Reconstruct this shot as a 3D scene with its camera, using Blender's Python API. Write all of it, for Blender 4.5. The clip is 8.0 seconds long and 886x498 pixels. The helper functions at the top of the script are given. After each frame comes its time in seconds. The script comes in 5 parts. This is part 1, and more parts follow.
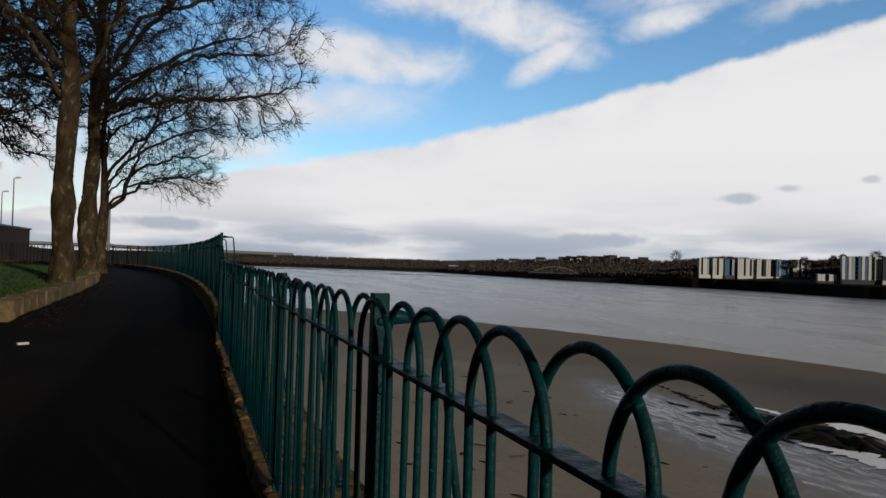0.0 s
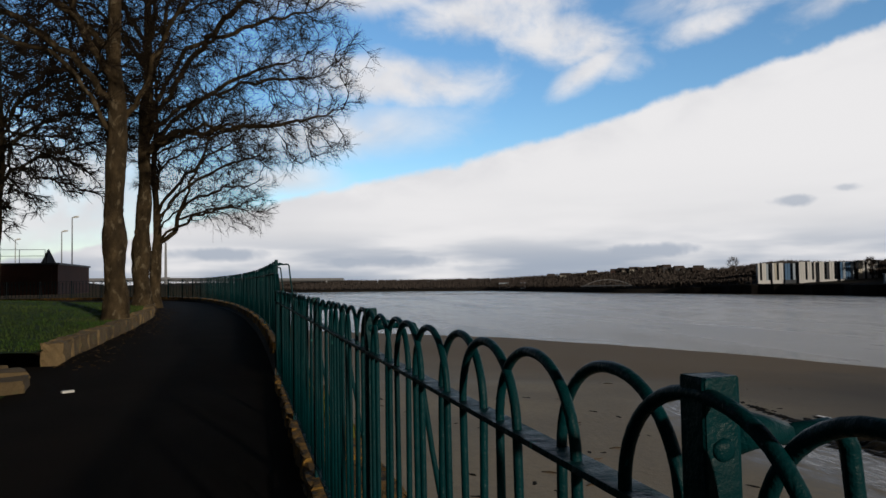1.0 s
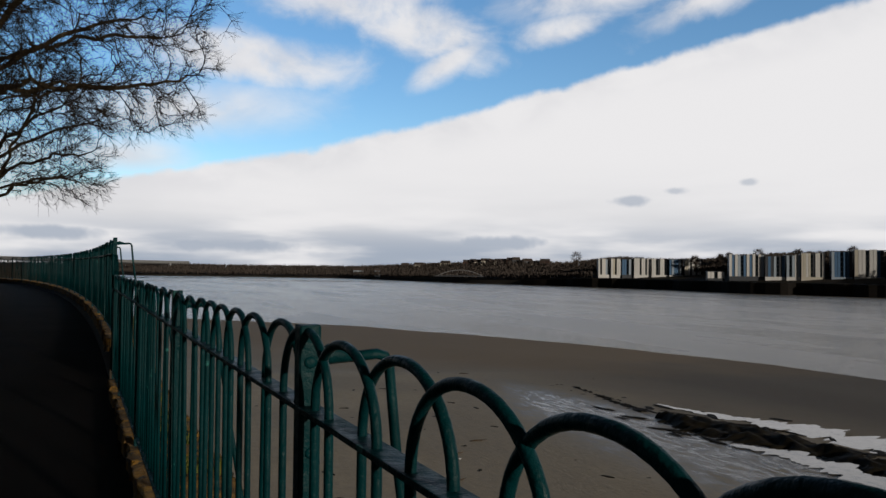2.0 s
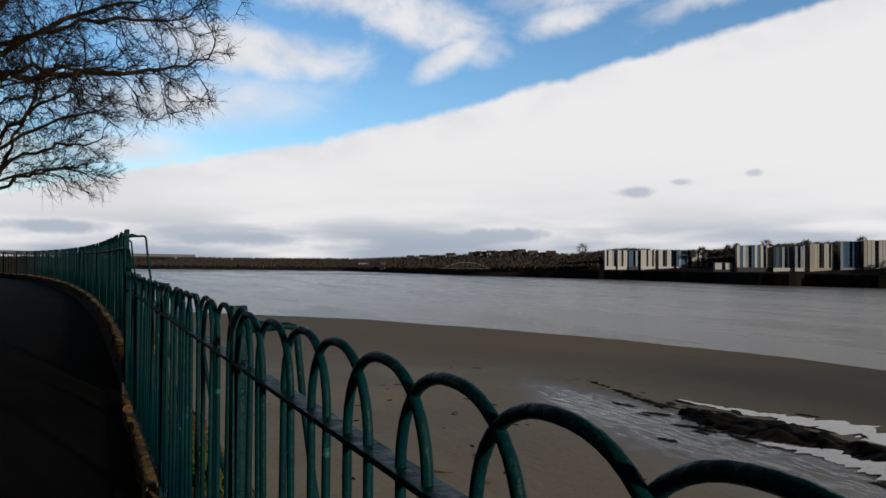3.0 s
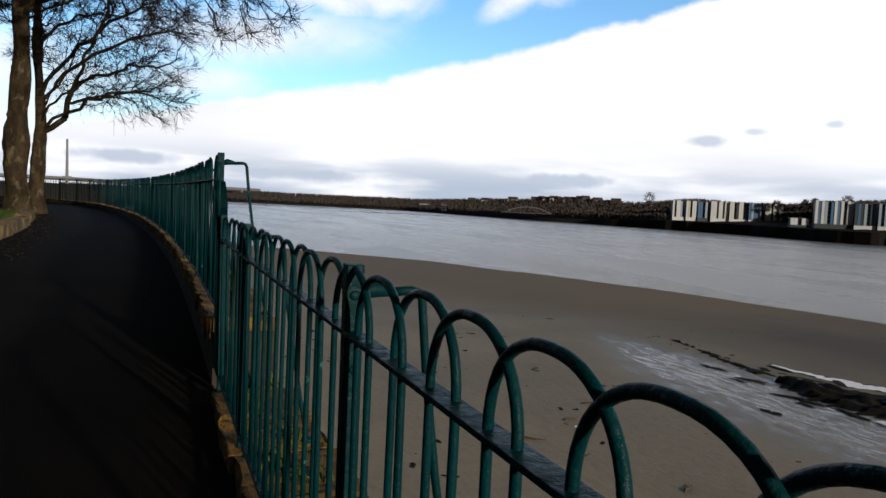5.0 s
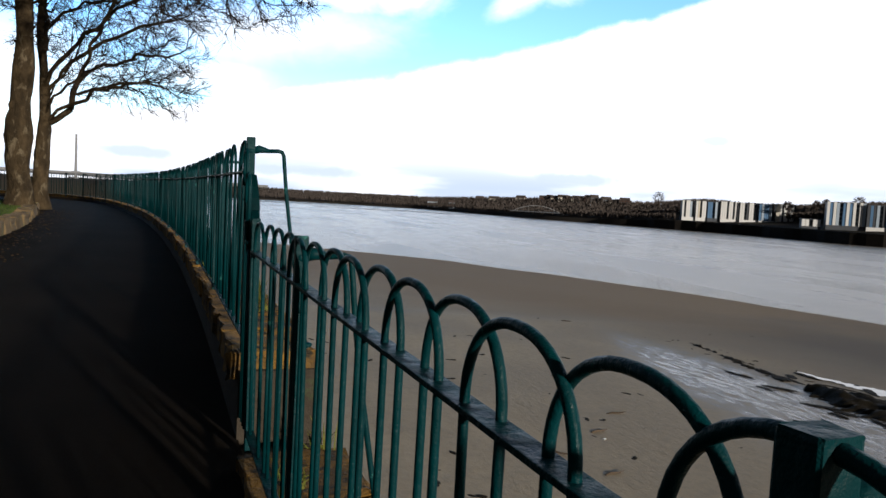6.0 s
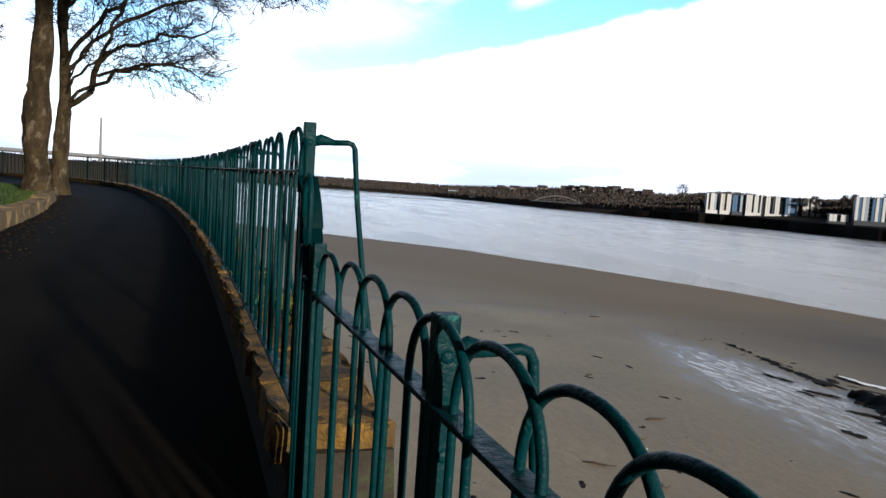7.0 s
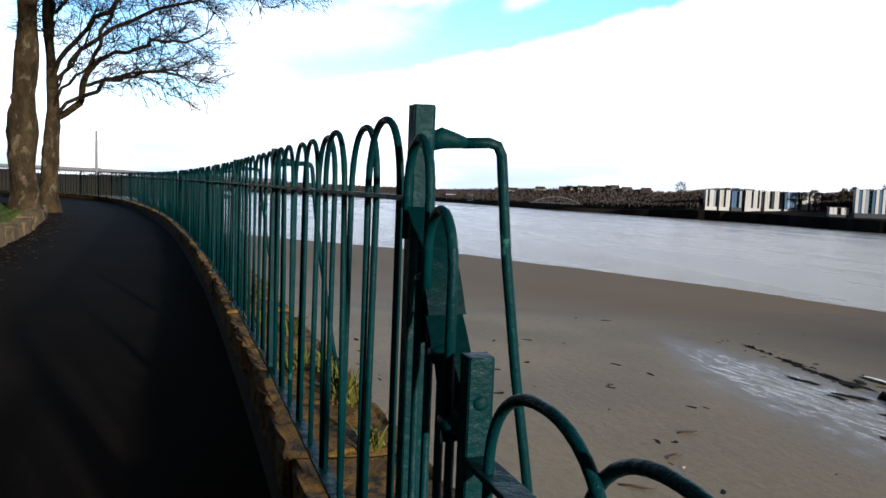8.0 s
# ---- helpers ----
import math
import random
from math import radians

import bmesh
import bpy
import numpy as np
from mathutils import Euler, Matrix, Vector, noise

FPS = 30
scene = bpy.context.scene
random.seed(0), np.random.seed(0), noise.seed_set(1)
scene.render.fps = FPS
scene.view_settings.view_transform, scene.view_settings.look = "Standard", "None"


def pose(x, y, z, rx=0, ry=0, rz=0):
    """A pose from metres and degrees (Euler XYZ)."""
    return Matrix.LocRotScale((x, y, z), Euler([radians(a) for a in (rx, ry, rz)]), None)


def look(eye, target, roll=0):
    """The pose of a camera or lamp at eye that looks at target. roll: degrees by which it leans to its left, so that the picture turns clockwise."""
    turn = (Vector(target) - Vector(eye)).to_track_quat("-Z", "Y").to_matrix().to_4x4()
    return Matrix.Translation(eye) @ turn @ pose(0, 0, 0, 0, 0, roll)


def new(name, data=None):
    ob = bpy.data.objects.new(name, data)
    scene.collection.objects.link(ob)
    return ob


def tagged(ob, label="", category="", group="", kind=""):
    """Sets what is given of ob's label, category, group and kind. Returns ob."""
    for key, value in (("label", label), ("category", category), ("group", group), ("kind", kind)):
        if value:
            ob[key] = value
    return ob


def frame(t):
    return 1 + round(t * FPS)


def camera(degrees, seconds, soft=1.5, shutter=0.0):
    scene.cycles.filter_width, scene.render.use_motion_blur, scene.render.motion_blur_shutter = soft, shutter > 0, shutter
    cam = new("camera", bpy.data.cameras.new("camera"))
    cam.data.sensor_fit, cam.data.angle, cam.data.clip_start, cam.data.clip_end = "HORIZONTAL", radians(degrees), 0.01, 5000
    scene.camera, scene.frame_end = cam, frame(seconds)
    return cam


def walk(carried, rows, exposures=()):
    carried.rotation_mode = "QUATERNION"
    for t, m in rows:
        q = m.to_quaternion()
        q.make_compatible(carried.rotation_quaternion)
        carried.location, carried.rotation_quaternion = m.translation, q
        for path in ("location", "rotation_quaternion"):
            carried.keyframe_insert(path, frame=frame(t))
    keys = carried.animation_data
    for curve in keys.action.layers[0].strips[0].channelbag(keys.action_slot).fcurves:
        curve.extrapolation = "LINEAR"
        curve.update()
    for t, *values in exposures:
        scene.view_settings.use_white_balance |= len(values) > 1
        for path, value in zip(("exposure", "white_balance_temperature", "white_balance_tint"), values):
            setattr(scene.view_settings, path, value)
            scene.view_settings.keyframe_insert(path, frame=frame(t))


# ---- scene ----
cam = camera(63.1, 8.0)
PATH = [
    (0, (-0.486, 2.12, 1.249), (0.179, 4.005, 1.281), 1.7),
    (0.5, (-0.447, 2.719, 1.231), (0.37, 4.545, 1.212), -0.5),
    (1, (-0.474, 3.332, 1.263), (0.063, 5.257, 1.347), -1.0),
    (1.5, (-0.431, 3.981, 1.268), (0.474, 5.763, 1.328), 0.6),
    (3, (-0.426, 5.983, 1.3), (0.473, 7.769, 1.328), 0.3),
    (3.5, (-0.493, 6.611, 1.278), (0.262, 8.463, 1.273), -0.3),
    (4, (-0.474, 7.259, 1.291), (0.461, 9.026, 1.262), 0.7),
    (4.5, (-0.455, 7.929, 1.323), (0.338, 9.76, 1.197), 1.4),
    (6, (-0.457, 9.917, 1.313), (0.278, 11.772, 1.171), 3.0),
    (6.5, (-0.45, 10.543, 1.34), (0.367, 12.363, 1.193), 2.4),
    (7, (-0.449, 11.209, 1.385), (0.237, 13.079, 1.208), 3.9),
    (7.5, (-0.487, 11.868, 1.398), (0.303, 13.692, 1.177), 3.4),
    (8, (-0.454, 12.608, 1.422), (0.235, 14.478, 1.256), 2.3),
]
walk(cam, [(t, look(eye, target, roll)) for t, eye, target, roll in PATH],
     exposures=((0, -1.2, 6500, 10), (1.7, -1.2, 6500, 10), (3.5, -1.15, 6500, 10), (4.5, -1.0, 6400, 10), (6.0, -0.25, 6200, 10), (7.0, 0.0, 6050, 10), (8.0, 0.0, 6050, 10)))

# ---------------------------------------------------------------- light
SUN_AZ, SUN_EL = 163.0, 12.5          # degrees: clockwise from +y, above the horizon


def toward(az, el, r=1.0):
    a, e = radians(az), radians(el)
    return Vector((math.sin(a) * math.cos(e), math.cos(a) * math.cos(e), math.sin(e))) * r


sun_data = bpy.data.lights.new("sun", "SUN")
sun_data.energy, sun_data.angle, sun_data.color = 4.9, radians(2.0), (1.0, 0.88, 0.72)
sun = new("sun", sun_data)
sun.matrix_world = look(toward(SUN_AZ, SUN_EL, 100), (0, 0, 0))


class Nodes:
    """Short hand for building node trees."""

    def __init__(self, tree):
        self.tree = tree
        tree.nodes.clear()

    def add(self, kind, **settings):
        n = self.tree.nodes.new(kind)
        for k, v in settings.items():
            setattr(n, k, v)
        return n

    def link(self, a, b):
        self.tree.links.new(a, b)

    def put(self, socket, v):
        if isinstance(v, bpy.types.NodeSocket):
            self.link(v, socket)
        else:
            socket.default_value = v

    def math(self, op, a, b=0.0, c=0.0, clamp=False):
        n = self.add("ShaderNodeMath", operation=op, use_clamp=clamp)
        for s, v in zip(n.inputs, (a, b, c)):
            self.put(s, v)
        return n.outputs[0]

    def ramp(self, v, lo, hi, out0=0.0, out1=1.0, smooth=True):
        n = self.add("ShaderNodeMapRange", interpolation_type="SMOOTHSTEP" if smooth else "LINEAR")
        for s, x in zip(n.inputs, (v, lo, hi, out0, out1)):
            self.put(s, x)
        return n.outputs[0]

    def mix(self, f, a, b):
        n = self.add("ShaderNodeMix", data_type="RGBA")
        self.put(n.inputs[0], f)
        self.put(n.inputs[6], a if isinstance(a, bpy.types.NodeSocket) else (*a, 1))
        self.put(n.inputs[7], b if isinstance(b, bpy.types.NodeSocket) else (*b, 1))
        return n.outputs[2]

    def noise(self, vec, scale, detail=4.0, rough=0.55, dist=0.0):
        n = self.add("ShaderNodeTexNoise")
        self.put(n.inputs["Vector"], vec)
        for k, v in (("Scale", scale), ("Detail", detail), ("Roughness", rough), ("Distortion", dist)):
            n.inputs[k].default_value = v
        return n.outputs[0]

    def mapped(self, vec, scale=(1, 1, 1), loc=(0, 0, 0), rot=(0, 0, 0)):
        n = self.add("ShaderNodeMapping")
        self.put(n.inputs[0], vec)
        n.inputs["Location"].default_value, n.inputs["Rotation"].default_value, n.inputs["Scale"].default_value = loc, rot, scale
        return n.outputs[0]


def make_world():
    world = bpy.data.worlds.new("world")
    scene.world = world
    world.use_nodes = True
    N = Nodes(world.node_tree)
    way = N.add("ShaderNodeTexCoord").outputs["Generated"]
    sep = N.add("ShaderNodeSeparateXYZ")
    N.link(way, sep.inputs[0])
    x, y, z = sep.outputs
    sky = N.add("ShaderNodeTexSky", sky_type="NISHITA", sun_disc=False, sun_elevation=radians(SUN_EL), sun_rotation=radians(SUN_AZ))
    sky.air_density, sky.dust_density, sky.ozone_density = 1.0, 0.3, 3.0
    blue = N.add("ShaderNodeBackground")
    vivid = N.add("ShaderNodeHueSaturation")
    vivid.inputs["Saturation"].default_value = 1.1
    N.link(sky.outputs[0], vivid.inputs["Color"])
    N.link(vivid.outputs[0], blue.inputs[0])
    blue.inputs[1].default_value = SKY_STRENGTH
    # the long cloud bank, below a slanting plane through the sky
    edge = N.math("ADD", 0.186, N.math("ADD", N.math("MULTIPLY", x, 0.2185), N.math("MULTIPLY", y, -0.0906)))
    n1 = N.noise(N.mapped(way, (5, 5, 7)), 1.0, 6.0, 0.55)
    n2 = N.noise(N.mapped(way, (22, 22, 22)), 1.0, 5.0, 0.6)
    wob = N.math("ADD", N.math("MULTIPLY", N.math("SUBTRACT", n1, 0.5), 0.035), N.math("MULTIPLY", N.math("SUBTRACT", n2, 0.5), 0.02))
    under = N.math("ADD", N.math("SUBTRACT", edge, z), wob)
    bank = N.ramp(under, -0.004, 0.009)
    n3 = N.noise(N.mapped(way, (9, 9, 16)), 1.0, 7.0, 0.58, 0.4)

    def blob(az, el, wide, tall, slope, rough, soft):
        """Coverage of one cloud: a ragged ellipse on the sky."""
        c = toward(az, el)
        dot = N.add("ShaderNodeVectorMath", operation="DOT_PRODUCT")
        N.link(way, dot.inputs[0])
        dot.inputs[1].default_value = (math.cos(radians(az)), -math.sin(radians(az)), 0)
        u = N.math("DIVIDE", dot.outputs["Value"], wide)
        v = N.math("DIVIDE", N.math("SUBTRACT", N.math("SUBTRACT", z, c.z), N.math("MULTIPLY", dot.outputs["Value"], slope)), tall)
        r = N.math("SQRT", N.math("ADD", N.math("MULTIPLY", u, u), N.math("MULTIPLY", v, v)))
        r = N.math("ADD", r, N.math("MULTIPLY", N.math("SUBTRACT", N.math("ADD", N.math("MULTIPLY", n3, 0.7), N.math("MULTIPLY", n2, 0.3)), 0.5), rough))
        return N.math("MULTIPLY", N.ramp(r, 1.0 + soft, 1.0 - soft), N.ramp(y, 0.0, 0.1))

    loose = None
    for spot in ((11.0, 15.6, 0.13, 0.030, -0.02, 2.6, 0.55), (25.0, 18.4, 0.085, 0.030, -0.22, 3.2, 0.6), (20.0, 20.5, 0.10, 0.03, 0.1, 3.0, 0.6), (27.5, 16.0, 0.045, 0.016, 0.5, 2.6, 0.7),
                 (36.4, 18.2, 0.045, 0.014, 0.2, 4.6, 0.9), (39.5, 20.8, 0.10, 0.020, 0.1, 4.2, 0.9), (47.0, 19.6, 0.07, 0.016, 0.35, 4.6, 0.9), (8.0, 22.5, 0.12, 0.03, 0.0, 3.0, 0.6),
                 (7.0, 11.5, 0.12, 0.028, 0.1, 2.0, 1.0), (3.0, 8.0, 0.06, 0.02, 0.0, 2.0, 0.9), (-14.0, 6.0, 0.2, 0.07, 0.0, 1.6, 0.6)):
        c = blob(*spot)
        loose = c if loose is None else N.math("MAXIMUM", loose, c)
    loose = N.math("MULTIPLY", loose, N.ramp(n2, 0.2, 0.6, 0.55, 0.95))
    cover = N.math("MAXIMUM", bank, loose)
    # grey-blue shading low in the bank and small dark clouds before it
    low = N.ramp(z, 0.16, 0.0)
    n4 = N.noise(N.mapped(way, (3, 3, 20)), 1.0, 5.0, 0.5)
    shade = N.math("MULTIPLY", low, N.ramp(n4, 0.30, 0.75))
    haze = N.math("MULTIPLY", N.ramp(z, 0.075, 0.015), N.ramp(n4, 0.36, 0.56))

    def small(az, el, wide, tall, amount):
        c = toward(az, el)
        side = Vector((math.cos(radians(az)), -math.sin(radians(az)), 0))
        dot = N.add("ShaderNodeVectorMath", operation="DOT_PRODUCT")
        N.link(way, dot.inputs[0])
        dot.inputs[1].default_value = side
        u = N.math("DIVIDE", dot.outputs["Value"], wide)
        v = N.math("DIVIDE", N.math("SUBTRACT", z, c.z), tall)
        r = N.math("SQRT", N.math("ADD", N.math("MULTIPLY", u, u), N.math("MULTIPLY", v, v)))
        r = N.math("ADD", r, N.math("MULTIPLY", N.math("SUBTRACT", n2, 0.5), 1.6))
        front = N.ramp(y, 0.0, 0.1)
        return N.math("MULTIPLY", N.math("MULTIPLY", N.ramp(r, 1.1, 0.3), amount), front)

    dark = small(31.0, 1.9, 0.085, 0.013, 0.75)
    for spot in ((41.6, 5.2, 0.030, 0.008, 0.6), (44.9, 5.9, 0.018, 0.006, 0.5), (50.0, 6.4, 0.012, 0.006, 0.5), (10.0, 1.5, 0.12, 0.012, 0.75), (-2.0, 2.2, 0.08, 0.012, 0.75), (20.0, 0.8, 0.1, 0.008, 0.5)):
        dark = N.math("MAXIMUM", dark, small(*spot))
    white = N.mix(shade, (0.95, 0.94, 0.95), (0.70, 0.71, 0.74))
    white = N.mix(N.math("MAXIMUM", N.math("MULTIPLY", haze, 0.85), dark), white, (0.36, 0.43, 0.54))
    white = N.mix(N.math("MULTIPLY", N.ramp(under, 0.06, -0.01), N.ramp(n3, 0.3, 0.7)), white, (0.80, 0.80, 0.83))
    cloud = N.add("ShaderNodeBackground")
    N.link(white, cloud.inputs[0])
    cloud.inputs[1].default_value = CLOUD_STRENGTH
    # unseen grey cloud added overhead, inland and behind the walker to dim the foreground
    dim_cover = N.math("MAXIMUM", N.ramp(N.math("ADD", z, N.math("MULTIPLY", N.math("SUBTRACT", n1, 0.5), 0.3)), 0.40, 0.62), N.ramp(N.math("ADD", y, N.math("MULTIPLY", n1, 0.3)), 0.30, -0.2))
    dim_cover = N.math("MAXIMUM", dim_cover, N.ramp(N.math("ADD", x, N.math("MULTIPLY", N.math("SUBTRACT", n1, 0.5), 0.2)), -0.36, -0.58))
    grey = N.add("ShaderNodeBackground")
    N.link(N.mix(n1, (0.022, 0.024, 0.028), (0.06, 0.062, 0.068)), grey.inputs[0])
    mixed = N.add("ShaderNodeMixShader")
    N.link(cover, mixed.inputs[0])
    N.link(blue.outputs[0], mixed.inputs[1])
    N.link(cloud.outputs[0], mixed.inputs[2])
    out = N.add("ShaderNodeOutputWorld")
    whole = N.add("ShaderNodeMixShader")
    N.link(dim_cover, whole.inputs[0])
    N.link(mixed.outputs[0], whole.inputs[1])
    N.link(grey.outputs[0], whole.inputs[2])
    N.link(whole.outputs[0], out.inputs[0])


SKY_STRENGTH, CLOUD_STRENGTH = 0.39, 2.0
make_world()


# ---------------------------------------------------------------- materials
def material(name, base, rough=0.7, metal=0.0, tint=None, grain=30.0, broad=1.5, amount=0.5, bump=0.3, spots=None, spot_scale=6.0, spot_range=(0.6, 0.7),
             vary=0.0, stretch=(1, 1, 1), island=False, rough_spot=None, object_space=True, spec=0.5, relief=0.02):
    """A two-scale procedural surface: broad tint, fine grain, spots of a second colour, relief."""
    m = bpy.data.materials.new(name)
    m.use_nodes = True
    N = Nodes(m.node_tree)
    tc = N.add("ShaderNodeTexCoord")
    geo = N.add("ShaderNodeNewGeometry")
    vec = N.mapped(tc.outputs["Object"] if object_space else geo.outputs["Position"], stretch)
    tint = tint or tuple(c * 0.55 for c in base)
    big = N.noise(vec, broad, 4.0)
    fine = N.noise(vec, grain, 5.0, 0.65)
    col = N.mix(N.math("MULTIPLY", N.ramp(big, 0.3, 0.7), amount), base, tint)
    col = N.mix(N.math("MULTIPLY", N.ramp(fine, 0.35, 0.75), amount * 0.7), col, tuple(c * 0.5 for c in base))
    rough_v = N.ramp(fine, 0.3, 0.7, max(0.02, rough - 0.12), min(1, rough + 0.1))
    if spots:
        s = N.ramp(N.noise(vec, spot_scale, 6.0, 0.62, 0.4), *spot_range)
        col = N.mix(s, col, spots)
        if rough_spot is not None:
            mixr = N.add("ShaderNodeMix", data_type="FLOAT")
            for i, v in ((0, s), (2, rough_v), (3, rough_spot)):
                N.put(mixr.inputs[i], v)
            rough_v = mixr.outputs[0]
    if vary:
        if island:
            rnd = geo.outputs["Random Per Island"]
        else:
            rnd = N.add("ShaderNodeObjectInfo").outputs["Random"]
        hsv = N.add("ShaderNodeHueSaturation")
        N.put(hsv.inputs["Value"], N.ramp(rnd, 0, 1, 1 - vary, 1 + vary, smooth=False))
        N.put(hsv.inputs["Color"], col)
        col = hsv.outputs[0]
    b = N.add("ShaderNodeBsdfPrincipled")
    N.put(b.inputs["Base Color"], col)
    N.put(b.inputs["Roughness"], rough_v)
    b.inputs["Metallic"].default_value = metal
    b.inputs["Specular IOR Level"].default_value = spec
    if bump:
        bp = N.add("ShaderNodeBump")
        bp.inputs["Strength"].default_value = bump
        bp.inputs["Distance"].default_value = relief
        N.put(bp.inputs["Height"], N.math("ADD", fine, N.math("MULTIPLY", big, 0.8)))
        N.link(bp.outputs[0], b.inputs["Normal"])
    out = N.add("ShaderNodeOutputMaterial")
    N.link(b.outputs[0], out.inputs[0])
    return m


PAINT = material("teal_gloss_paint", (0.0008, 0.037, 0.044), 0.48, tint=(0.0004, 0.017, 0.021), grain=22, broad=5, amount=0.45, bump=0.4,
                 spots=(0.03, 0.15, 0.14), spot_scale=9, spot_range=(0.66, 0.70), rough_spot=0.45, object_space=False, spec=0.12)
STONE = material("lichened_sandstone", (0.32, 0.17, 0.022), 0.95, tint=(0.07, 0.045, 0.02), grain=40, broad=5, amount=1.0, bump=0.9,
                 spots=(0.030, 0.024, 0.014), spot_scale=9, spot_range=(0.52, 0.62), vary=0.35, object_space=False)
KERB = material("pale_kerb_stone", (0.18, 0.125, 0.06), 0.95, tint=(0.09, 0.065, 0.035), grain=35, broad=3, amount=0.7, bump=0.8,
                spots=(0.10, 0.11, 0.05), spot_scale=4, spot_range=(0.58, 0.7), vary=0.25, object_space=False)
WALL = material("sea_wall_masonry", (0.055, 0.043, 0.030), 0.95, grain=25, broad=1.2, amount=0.8, bump=0.8, spots=(0.05, 0.07, 0.03), spot_scale=2.5, object_space=False)
ASPHALT = material("worn_asphalt", (0.017, 0.0135, 0.0105), 0.95, tint=(0.009, 0.0075, 0.006), grain=160, broad=0.7, amount=0.6, bump=0.5,
                   spots=(0.06, 0.05, 0.04), spot_scale=70, spot_range=(0.66, 0.74), object_space=False, spec=0.04)
GRASS = material("mown_grass", (0.024, 0.052, 0.008), 0.95, tint=(0.02, 0.045, 0.008), grain=60, broad=0.5, amount=0.7, bump=0.9, spots=(0.09, 0.10, 0.03),
                 spot_scale=3, object_space=False, spec=0.2)
BLADE = material("grass_blade", (0.034, 0.082, 0.011), 0.8, tint=(0.09, 0.10, 0.03), broad=0.4, amount=0.6, bump=0, vary=0.3, island=True, object_space=False, spec=0.2)
DRYGRASS = material("yellow_green_grass", (0.15, 0.15, 0.03), 0.85, tint=(0.08, 0.11, 0.02), broad=6, amount=0.7, bump=0, object_space=False, spec=0.2)
LEAF = material("dead_leaf", (0.12, 0.075, 0.03), 0.9, tint=(0.05, 0.03, 0.015), broad=3, amount=0.6, bump=0, vary=0.4, island=True, object_space=False, spec=0.1)
BARK = material("grey_brown_bark", (0.095, 0.068, 0.038), 0.95, tint=(0.028, 0.021, 0.013), grain=14, broad=3.4, amount=1.0, bump=1.0, spots=(0.155, 0.125, 0.082),
                spot_scale=4.5, spot_range=(0.54, 0.68), stretch=(1, 1, 0.55), object_space=False, spec=0.1, relief=0.07)
TWIG = material("twig_bark", (0.032, 0.023, 0.016), 0.95, broad=0.5, amount=0.6, bump=0, object_space=False, spec=0.1)
BRICK = material("red_brick", (0.085, 0.034, 0.024), 0.9, grain=30, broad=1.0, amount=0.6, bump=0.4, object_space=False)
GALV = material("galvanised_metal", (0.30, 0.31, 0.32), 0.5, metal=0.8, amount=0.3, bump=0.1)
LAMPGLASS = material("lamp_bowl", (0.7, 0.7, 0.66), 0.2, amount=0.1, bump=0)
WOOD_FAR = material("winter_woodland", (0.090, 0.076, 0.070), 1.0, tint=(0.060, 0.053, 0.050), grain=2, broad=0.05, amount=0.7, bump=0, vary=0.12, island=True, object_space=False, spec=0.05)
LAND_FAR = material("far_bank_land", (0.048, 0.043, 0.040), 1.0, tint=(0.042, 0.042, 0.034), grain=1, broad=0.03, amount=0.8, bump=0, object_space=False, spec=0.05)
QUAY = material("dark_quay_stone", (0.018, 0.016, 0.015), 0.95, grain=1.5, broad=0.15, amount=0.6, bump=0.3, object_space=False, spec=0.1)
WHITE = material("white_render", (0.86, 0.87, 0.88), 0.8, grain=1.5, broad=0.2, amount=0.15, bump=0)
CREAM = material("cream_render", (0.72, 0.69, 0.61), 0.8, grain=1.5, broad=0.2, amount=0.15, bump=0)
BLUE = material("blue_cladding", (0.11, 0.23, 0.42), 0.6, grain=1.5, broad=0.2, amount=0.25, bump=0)
PALEBLUE = material("pale_blue_cladding", (0.46, 0.56, 0.68), 0.6, grain=1.5, broad=0.2, amount=0.2, bump=0)
SLATE = material("dark_slate_cladding", (0.085, 0.095, 0.115), 0.6, grain=1.5, broad=0.2, amount=0.3, bump=0)
ROOFT = material("roof_tiles", (0.085, 0.065, 0.06), 0.9, grain=2, broad=0.2, amount=0.4, bump=0)
GLASSY = material("dark_window_glass", (0.03, 0.04, 0.05), 0.12, amount=0.1, bump=0)
BRIDGE = material("pale_bridge_paint", (0.26, 0.27, 0.29), 0.6, amount=0.2, grain=1, broad=0.1, bump=0)
WEED = material("dark_seaweed", (0.014, 0.012, 0.009), 0.85, tint=(0.022, 0.019, 0.011), grain=20, broad=1, amount=0.7, bump=1.0, object_space=False, spec=0.12)
DRIFT = material("driftwood", (0.10, 0.07, 0.045), 0.9, grain=20, broad=2, amount=0.6, bump=0.5, vary=0.3)
POOL = material("still_pool_water", (0.07, 0.065, 0.06), 0.10, tint=(0.09, 0.08, 0.07), grain=3, broad=0.5, amount=0.4, bump=0.12, object_space=False)
PALE_LITTER = material("pale_litter", (0.7, 0.7, 0.68), 0.6, amount=0.2, bump=0)


